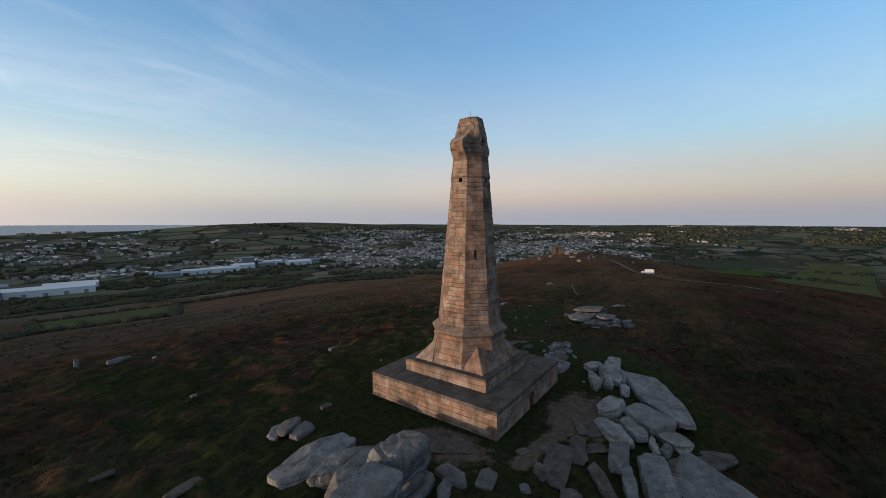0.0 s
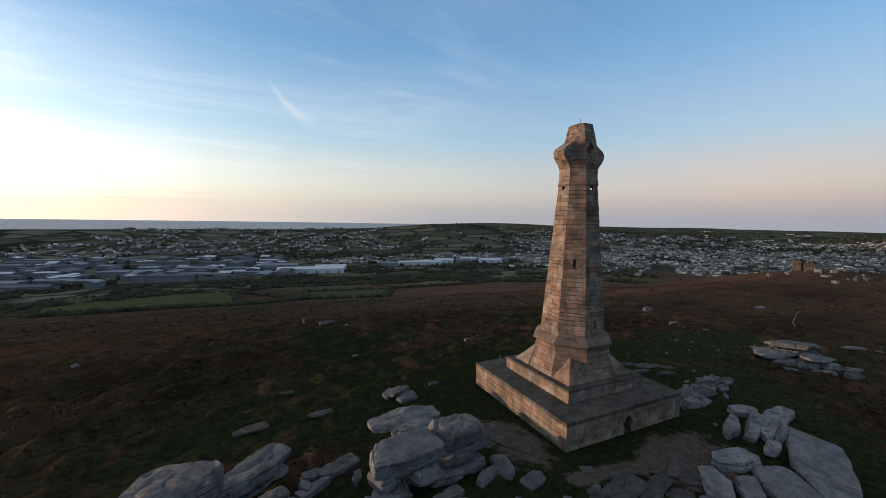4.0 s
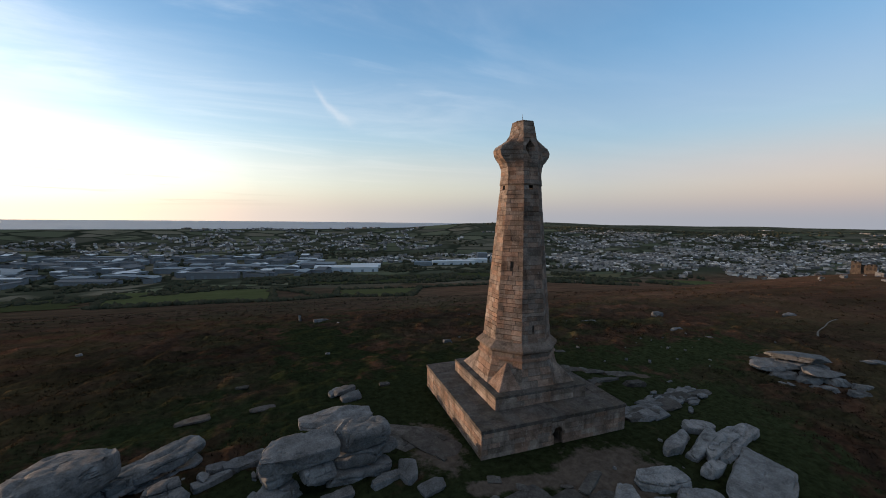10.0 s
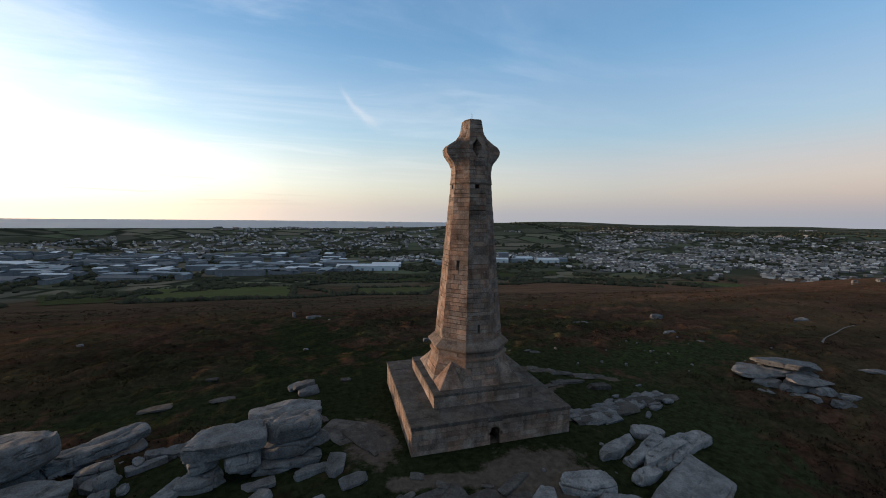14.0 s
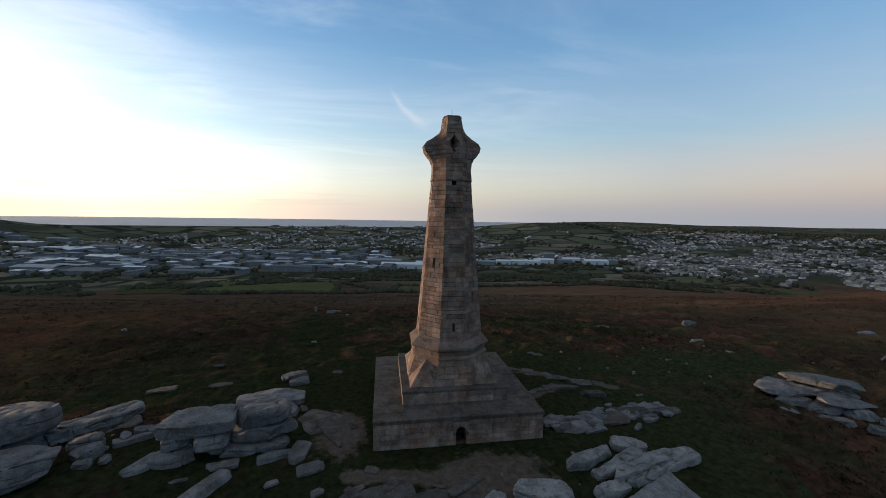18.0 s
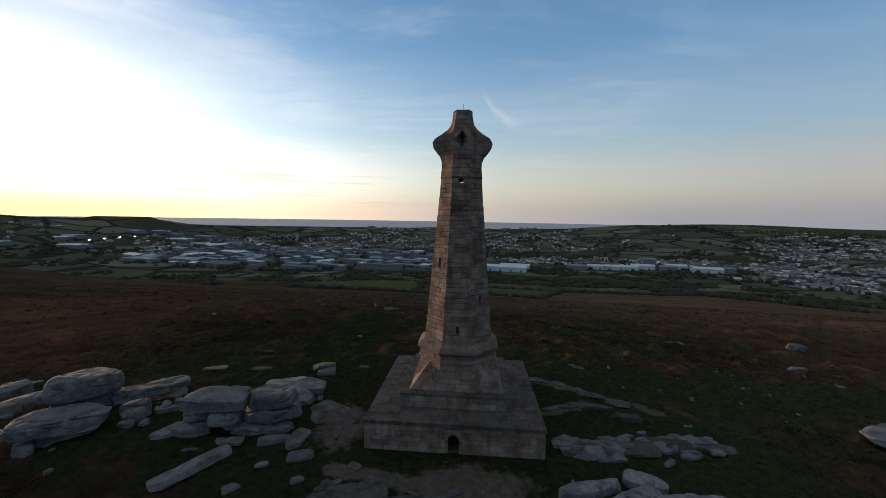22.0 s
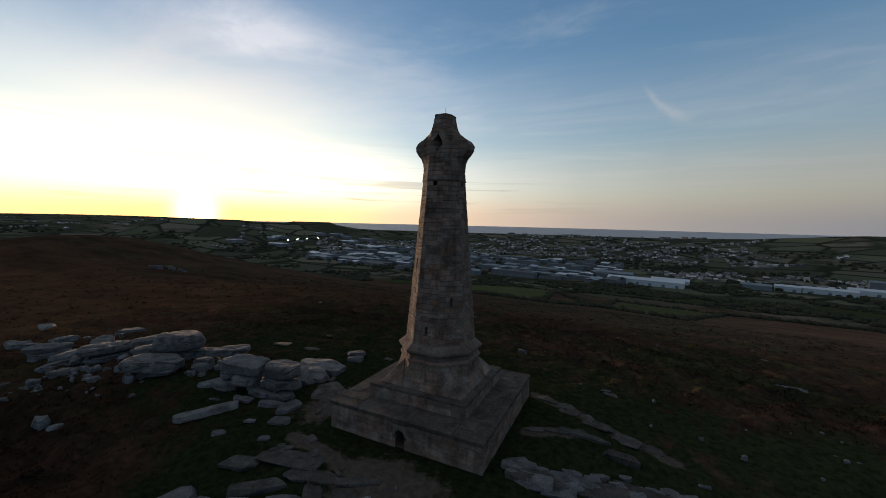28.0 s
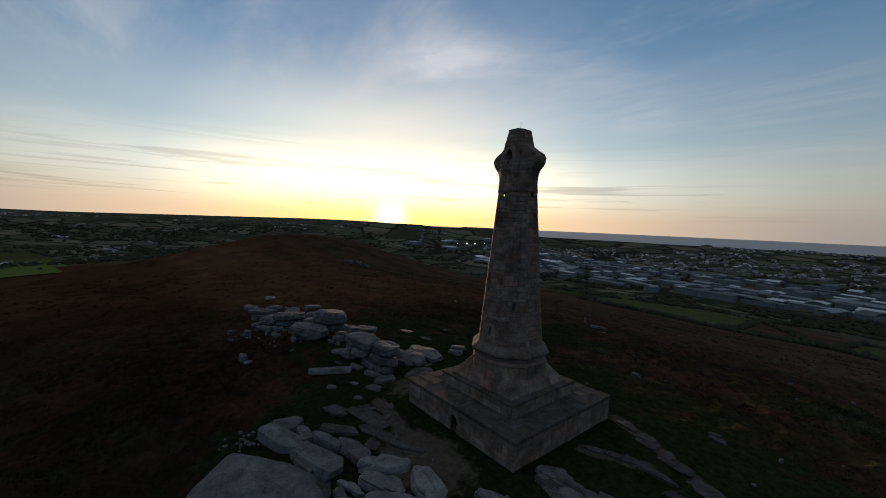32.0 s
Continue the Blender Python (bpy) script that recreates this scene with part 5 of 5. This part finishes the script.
def wood_spot(h0, h1, r0, r1, cut, scale, bias=1.0):
    def spot(r):
        while True:
            x, y = polar(r, h0, h1, r0, r1, bias)
            if noise.noise(Vector((x / scale, y / scale, 7.7))) > cut:
                return x, y
    return spot


clumps("hedgerow_trees", "dark trees and hedges at the foot of the hill", 2600, wood_spot(-75, 62, 430, 660, 0.02, 60), (2, 4.5), leaf_mat, 31)
clumps("woods", "dark woods among the houses and fields", 3800, wood_spot(-130, 125, 640, 1280, 0.05, 110), (2.6, 5.5), leaf_mat, 32)
clumps("woods", "dark woods on the far plain", 1300, wood_spot(30, 140, 1250, 1900, 0.0, 160), (3.5, 6.5), leaf_mat, 33)
clumps("woods", "dark woods on the slopes beyond the town", 2400, wood_spot(26, 110, 1450, 2300, -0.1, 190), (3.5, 6.0), leaf_mat, 35)
clumps("woods", "dark woods on the far plain", 1100, wood_spot(-140, -62, 1250, 1800, 0.0, 160), (3.5, 6.5), leaf_mat, 34)


def field(x, y, length, width, turn, colour, label):
    """A field laid over the slope."""
    name = "field"
    key = "field_%d" % int(1000 * colour[1])
    mat = bpy.data.materials.get(key) or plain(key, colour, 1.0, 0.55, 0.16, 0.0, 0.0)
    k = 14
    c, d = math.cos(radians(turn)), math.sin(radians(turn))
    verts = []
    for i in range(k):
        for j in range(k):
            u, v = (i / (k - 1) - 0.5) * length, (j / (k - 1) - 0.5) * width
            px, py = x + u * c - v * d, y + u * d + v * c
            verts.append((px, py, ground_z(px, py) + 0.8))
    faces = [(i * k + j, (i + 1) * k + j, (i + 1) * k + j + 1, i * k + j + 1) for i in range(k - 1) for j in range(k - 1)]
    return tagged(new(name, mesh_from(name, verts, faces, mat)), label, "field", "fields round the hill", kind="structure")


def plot(corners, colour, label):
    """A four-cornered field laid over the slope."""
    key = "field_%d" % int(1000 * colour[1])
    mat = bpy.data.materials.get(key) or plain(key, colour, 1.0, 0.55, 0.16, 0.0, 0.0)
    a, b, c, d = (Vector((*p, 0)) for p in corners)
    k, verts = 22, []
    for i in range(k):
        for j in range(k):
            p = a.lerp(b, i / (k - 1)).lerp(d.lerp(c, i / (k - 1)), j / (k - 1))
            if i in (0, k - 1) or j in (0, k - 1):
                p = p + Vector((noise.noise(p * 0.05), noise.noise(p * 0.05 + Vector((9, 4, 2))), 0)) * 11
            verts.append((p.x, p.y, ground_z(p.x, p.y) + 0.4))
    faces = [(i * k + j, i * k + j + 1, (i + 1) * k + j + 1, (i + 1) * k + j) for i in range(k - 1) for j in range(k - 1)]
    return tagged(new("field", mesh_from("field", verts, faces, mat)), label, "field", "fields round the hill", kind="structure")


def hedge(points, count, seed):
    """A low uneven hedge along a line of points."""
    def spot(r):
        k = r.randrange(len(points) - 1)
        (x0, y0), (x1, y1) = points[k], points[k + 1]
        f = r.random()
        return x0 + (x1 - x0) * f + r.gauss(0, 1.2), y0 + (y1 - y0) * f + r.gauss(0, 1.2)
    clumps("hedge", "dark uneven hedge round the pasture", count, spot, (1.2, 2.8), leaf_mat, seed)


hedge([(-224, 470), (-57, 416), (-40, 226), (-95, 248), (-152, 266), (-224, 470)], 420, 71)
hedge([(8, 358), (87, 338), (46, 214), (0, 266), (8, 358)], 220, 72)
hedge([(84, 338), (180, 330), (300, 430), (430, 470)], 420, 73)
hedge([(-40, 226), (0, 266), (-56, 416), (-20, 440), (130, 400), (340, 512)], 420, 74)
hedge([(-60, 250), (-110, 245), (-150, 262)], 120, 75)
GREEN, PALE, STRAW = (0.0620, 0.0715, 0.0330), (0.0544, 0.0578, 0.0272), (0.0884, 0.0850, 0.0510)
BROWN = (0.0714, 0.0449, 0.0313)
plot([(-222, 468), (-57, 414), (-41, 228), (-150, 268)], GREEN, "green pasture at the foot of the heath")
plot([(10, 354), (85, 336), (46, 216), (1, 267)], (0.0578, 0.0639, 0.0313), "pale green pasture below the heath")
plot([(-337, 498), (-231, 448), (-180, 304), (-233, 326)], (0.0394, 0.0449, 0.0218), "dull green pasture at the foot of the heath")
plot([(-47, 561), (154, 533), (130, 401), (-27, 448)], BROWN, "rough brown bracken field before the sheds")
plot([(155, 533), (387, 576), (337, 512), (131, 403)], BROWN, "rough brown bracken field before the sheds")
plot([(358, 529), (501, 487), (470, 460), (352, 480)], STRAW, "pale stubble field beyond the heath")
plot([(352, 474), (466, 454), (396, 386), (366, 417)], PALE, "pale stubble field beyond the heath")
field(520, 380, 90, 60, -30, GREEN, "green playing field before the town")
field(-640, -130, 210, 46, 10, (0.09, 0.12, 0.035), "green field beyond the heath")
field(-780, -150, 240, 60, 12, (0.085, 0.11, 0.035), "green field beyond the heath")
field(-960, -190, 260, 80, 8, PALE, "pale green field beyond the heath")
field(620, -130, 230, 90, -12, GREEN, "green field beyond the heath")
field(760, -60, 200, 70, -12, (0.046, 0.066, 0.022), "green field beyond the heath")
field(900, -190, 330, 90, -12, (0.052, 0.071, 0.021), "green field beyond the heath")
field(520, -250, 150, 60, -20, (0.043, 0.062, 0.020), "green field beyond the heath")

# ---- the ruin, track and van on the eastern ridge ----
ruin_stone = granite("ruin_granite", (0.105, 0.085, 0.07), (0.045, 0.036, 0.03), (0.07, 0.045, 0.03), 0.5, False)


def castle(x, y, turn):
    """A small ruined castle on boulders: two stout towers joined by a wall, with battlements and windows painted as
    dark openings.
    """
    thing = empty("castle", pose(x, y, ground_z(x, y) - 1.0, 0, 0, turn), "small stone castle on granite boulders with battlements", "castle")
    for name, x0, y0, w, d, h in (("tower", -2.7, 0, 3.4, 3.8, 6.2), ("tower", 2.8, 0.4, 2.9, 3.3, 5.0), ("wall", 0.2, 0.2, 3.0, 2.6, 4.6)):
        bm = bmesh.new()
        loft(bm, [[(x0 + sx * w / 2 * s, y0 + sy * d / 2 * s, z) for sx, sy in ((1, -1), (1, 1), (-1, 1), (-1, -1))] for z, s in ((0, 1.06), (h * 0.5, 1.0), (h, 0.98))])
        body = part(name, bm, ruin_stone, thing)
        k = 4
        for i in range(k):
            for j in range(k):
                if i in (0, k - 1) or j in (0, k - 1):
                    if (i + j) % 2 == 0:
                        bm = bmesh.new()
                        cx, cy = x0 + (i / (k - 1) - 0.5) * (w - 0.8), y0 + (j / (k - 1) - 0.5) * (d - 0.8)
                        box(bm, cx - 0.4, cy - 0.4, h - 0.1, cx + 0.4, cy + 0.4, h + 0.8)
                        part("merlon", bm, ruin_stone, body)
        # Near-black blocks on the wall paint in the shade of empty windows.
        for u in (-0.25, 0.25):
            bm = bmesh.new()
            box(bm, x0 + u * w - 0.35, y0 - d / 2 - 0.06, h * 0.62, x0 + u * w + 0.35, y0 - d / 2 + 0.3, h * 0.62 + 1.4)
            part("window", bm, hole_shade, body, "near-black block painted as the shade of an empty window")
    return thing


castle(238, 73, -70)
track_mat = plain("worn_track", (0.10, 0.09, 0.077), 0.95, 0.3, 0.6)


def track(points, width, label):
    """A trodden way laid over the ground along a smooth line."""
    pts = [Vector((*p, 0)) for p in points]
    line = []
    for i in range(len(pts) - 1):
        a, b, c, d = pts[max(i - 1, 0)], pts[i], pts[i + 1], pts[min(i + 2, len(pts) - 1)]
        for s in np.linspace(0, 1, 10, endpoint=i == len(pts) - 2):
            line.append(0.5 * (2 * b + (c - a) * s + (2 * a - 5 * b + 4 * c - d) * s * s + (3 * b - a - 3 * c + d) * s ** 3))
    verts, faces = [], []
    for i, p in enumerate(line):
        ahead = (line[min(i + 1, len(line) - 1)] - line[max(i - 1, 0)]).normalized()
        across = Vector((-ahead.y, ahead.x, 0)) * width * (0.8 + 0.4 * noise.noise(p * 0.3)) / 2
        for q in (p - across, p, p + across):
            verts.append((q.x, q.y, ground_z(q.x, q.y) + 0.3))
    for i in range(len(line) - 1):
        for j in (0, 1):
            faces.append((i * 3 + j, i * 3 + j + 1, i * 3 + j + 4, i * 3 + j + 3)[::-1])
    return tagged(new("path", mesh_from("path", verts, faces, track_mat)), label, "path", kind="structure")


track([(207, 31), (191, 22), (167, 12), (159, 7), (153, 0), (146, -8), (142, -16), (138, -26), (132, -38)], 1.7, "pale worn track across the eastern heath")
track([(95, 18.5), (87, 16.2), (79, 13.2), (71, 10.4), (65, 7.6)], 0.3, "pale worn footpath in the eastern heath")


def van(x, y, turn):
    thing = empty("van", pose(x, y, ground_z(x, y) + 0.3, 0, 0, turn), "white van parked beside the pale track", "van")
    paint, glass = plain("white_paint", (0.6, 0.6, 0.6), 0.35, 0.05, 1.0), plain("dark_glass", (0.02, 0.022, 0.025), 0.1, 0.05, 1.0)
    tyre = plain("tyre_rubber", (0.02, 0.02, 0.02), 0.9, 0.2, 4.0)
    bm = bmesh.new()
    prof = [(-2.4, 0.35), (2.5, 0.35), (2.5, 1.0), (1.7, 1.2), (1.1, 2.1), (-2.3, 2.2), (-2.4, 1.9)]
    ends = [[bm.verts.new((a, s * 0.95, b)) for a, b in prof] for s in (-1, 1)]
    for i in range(len(prof)):
        bm.faces.new((ends[0][i], ends[0][(i + 1) % len(prof)], ends[1][(i + 1) % len(prof)], ends[1][i]))
    bm.faces.new(ends[0][::-1])
    bm.faces.new(ends[1])
    bmesh.ops.recalc_face_normals(bm, faces=bm.faces)
    bmesh.ops.bevel(bm, geom=list(bm.edges), offset=0.08, segments=2, affect="EDGES")
    part("body", bm, paint, thing)
    bm = bmesh.new()
    v = [bm.verts.new(p) for p in ((1.74, -0.85, 1.24), (1.74, 0.85, 1.24), (1.16, 0.8, 2.05), (1.16, -0.8, 2.05), (1.70, -0.85, 1.20), (1.70, 0.85, 1.20), (1.12, 0.8, 2.0), (1.12, -0.8, 2.0))]
    for f in ((0, 1, 2, 3), (7, 6, 5, 4), (0, 4, 5, 1), (1, 5, 6, 2), (2, 6, 7, 3), (3, 7, 4, 0)):
        bm.faces.new([v[i] for i in f])
    part("windscreen", bm, glass, thing, "dark windscreen")
    for wx in (-1.5, 1.6):
        for wy in (-0.88, 0.88):
            bm = bmesh.new()
            bmesh.ops.create_cone(bm, cap_ends=True, segments=16, radius1=0.34, radius2=0.34, depth=0.22, matrix=pose(0, 0, 0, 90, 0, 0))
            wheel = part("wheel", bm, tyre, thing)
            wheel.location = (wx, wy, 0.34)


van(158, 4.5, 115)

# ---- heather, bracken and gorse standing on the heath near the monument ----
def leafy(n, colour):
    """Thin leaves: light comes back from both of their sides."""
    front = n("ShaderNodeBsdfDiffuse", {"Color": colour, "Roughness": 0.8})
    through_leaf = n("ShaderNodeBsdfTranslucent", {"Color": colour})
    n("ShaderNodeOutputMaterial", {"Surface": n("ShaderNodeMixShader", {0: 0.15, 1: front, 2: through_leaf})})


tuft_mat, n = material("heather_tufts")
lift = n.math("MULTIPLY_ADD", n("ShaderNodeNewGeometry").outputs["Random Per Island"], 0.24, 0.88)
tone = n("ShaderNodeCombineColor", {0: lift, 1: lift, 2: lift}).outputs[0]
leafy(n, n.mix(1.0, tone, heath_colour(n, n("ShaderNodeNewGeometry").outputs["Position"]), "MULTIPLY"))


def fronds(name, label, count, r0, r1, size, seed, green=False, sector=(0, 360)):
    """Bracken, heather and grass as many small leaning blades in clumps."""
    r = np.random.RandomState(seed)
    n_clump = count // 12
    far = r0 + (r1 - r0) * r.uniform(0, 1, n_clump) ** 0.7
    az = np.radians(r.uniform(sector[0], sector[1], n_clump))
    cx, cy = far * np.cos(az), far * np.sin(az)
    grow = r.uniform(0.4, 1.0, n_clump)
    x = (cx[:, None] + r.normal(0, 0.4, (n_clump, 12)) * grow[:, None]).ravel()
    y = (cy[:, None] + r.normal(0, 0.4, (n_clump, 12)) * grow[:, None]).ravel()
    g = np.repeat(grow, 12)
    lawn = turf_amount(x, y) + 0.2 * r.uniform(-1, 1, len(x))
    heathy = np.maximum(abs(y), (abs(x) - 250) * 0.8) < 370
    way_off = np.abs((x - 142) * 0.60 - (y + 16) * 0.80) > 4
    keep = heathy & (way_off | (x < 120) | (x > 215)) & ((lawn > 0.4) if green else (lawn < 0.45)) & (worn_amount(x, y) < 0.25) & (np.maximum(abs(x), abs(y)) > 7.0)
    if sector != (0, 360):
        patch = np.sin(x / 4.6 + 1.7 * np.sin(y / 6.3)) * np.cos(y / 3.9 - 1.1 * np.sin(x / 7.0))
        middle = np.exp(-((np.hypot(x, y) - 0.5 * (r0 + r1)) / (0.3 * (r1 - r0))) ** 2)
        keep &= patch + r.uniform(-0.5, 0.5, len(x)) > 0.9 - 1.0 * middle
    x, y, g = x[keep], y[keep], g[keep]
    count = len(x)
    z = height(x, y)
    rough = np.array([noise.fractal((float(a) * 0.35, float(b) * 0.35, 0.0), 0.8, 2.0, 5) for a, b in zip(x, y)])
    z = z + rough * (0.14 + 0.62 * (1 - turf_amount(x, y))) * smoothstep(9.5, 16, np.hypot(x, y)) * (np.hypot(x, y) < 140)
    tall = r.uniform(size[0], size[1], count) * g
    wide = tall * r.uniform(0.5, 1.0, count)
    a, lean = r.uniform(0, 2 * np.pi, count), r.uniform(0.2, 1.0, count) * tall
    b = a + r.uniform(-0.8, 0.8, count)
    dx, dy = np.cos(a) * wide / 2, np.sin(a) * wide / 2
    low = np.stack([x - dx, y - dy, z - 0.06], 1)
    high = np.stack([x + dx, y + dy, z - 0.06], 1)
    tip = np.stack([x - np.sin(b) * lean, y + np.cos(b) * lean, z + tall * 0.7], 1)
    v = np.stack([low, high, tip], 1).reshape(-1, 3)
    f = np.arange(3 * count).reshape(-1, 3)
    me = bpy.data.meshes.new(name)
    me.vertices.add(len(v))
    me.vertices.foreach_set("co", v.astype(np.float32).ravel())
    me.loops.add(f.size)
    me.loops.foreach_set("vertex_index", f.astype(np.int32).ravel())
    me.polygons.add(len(f))
    me.polygons.foreach_set("loop_start", np.arange(0, f.size, 3, dtype=np.int32))
    me.polygons.foreach_set("loop_total", np.full(len(f), 3, dtype=np.int32))
    me.materials.append(grass_mat if green else tuft_mat)
    me.update()
    return tagged(new(name, me), label, "grass" if green else "heath", kind="stuff")


grass_mat, n = material("rough_turf")
island = n("ShaderNodeNewGeometry").outputs["Random Per Island"]
blade = n.ramp(island, [(0.0, (0.0096, 0.0098, 0.0053)), (0.5, (0.0158, 0.0166, 0.0082)), (0.85, (0.0250, 0.0250, 0.0125)), (1.0, (0.0346, 0.0288, 0.0163))])
lane_east = n("ShaderNodeMapRange", {0: n("ShaderNodeSeparateXYZ", {0: n("ShaderNodeNewGeometry").outputs["Position"]}).outputs["X"], 1: 6.0, 2: 26.0, 3: 0.0, 4: 1.0}).outputs[0]
leafy(n, n.mix(lane_east, blade, n.mix(1.0, blade, (1.55, 1.5, 1.5), "MULTIPLY")))
fronds("heather", "rust-brown heather and bracken on the hilltop", 260000, 11, 80, (0.07, 0.26), 51)
fronds("heather", "rust-brown heather on the slopes below the hilltop", 110000, 80, 210, (0.25, 0.6), 56)
fronds("bracken", "dark red-brown bracken behind the monument", 42000, 18, 56, (0.12, 0.42), 54, False, (10, 115))
fronds("bracken", "dark red-brown bracken in clumps on the hilltop", 90000, 14, 66, (0.12, 0.42), 55, False, (115, 370))
fronds("turf", "short rough green turf round the monument", 60000, 7, 34, (0.05, 0.16), 52, True)
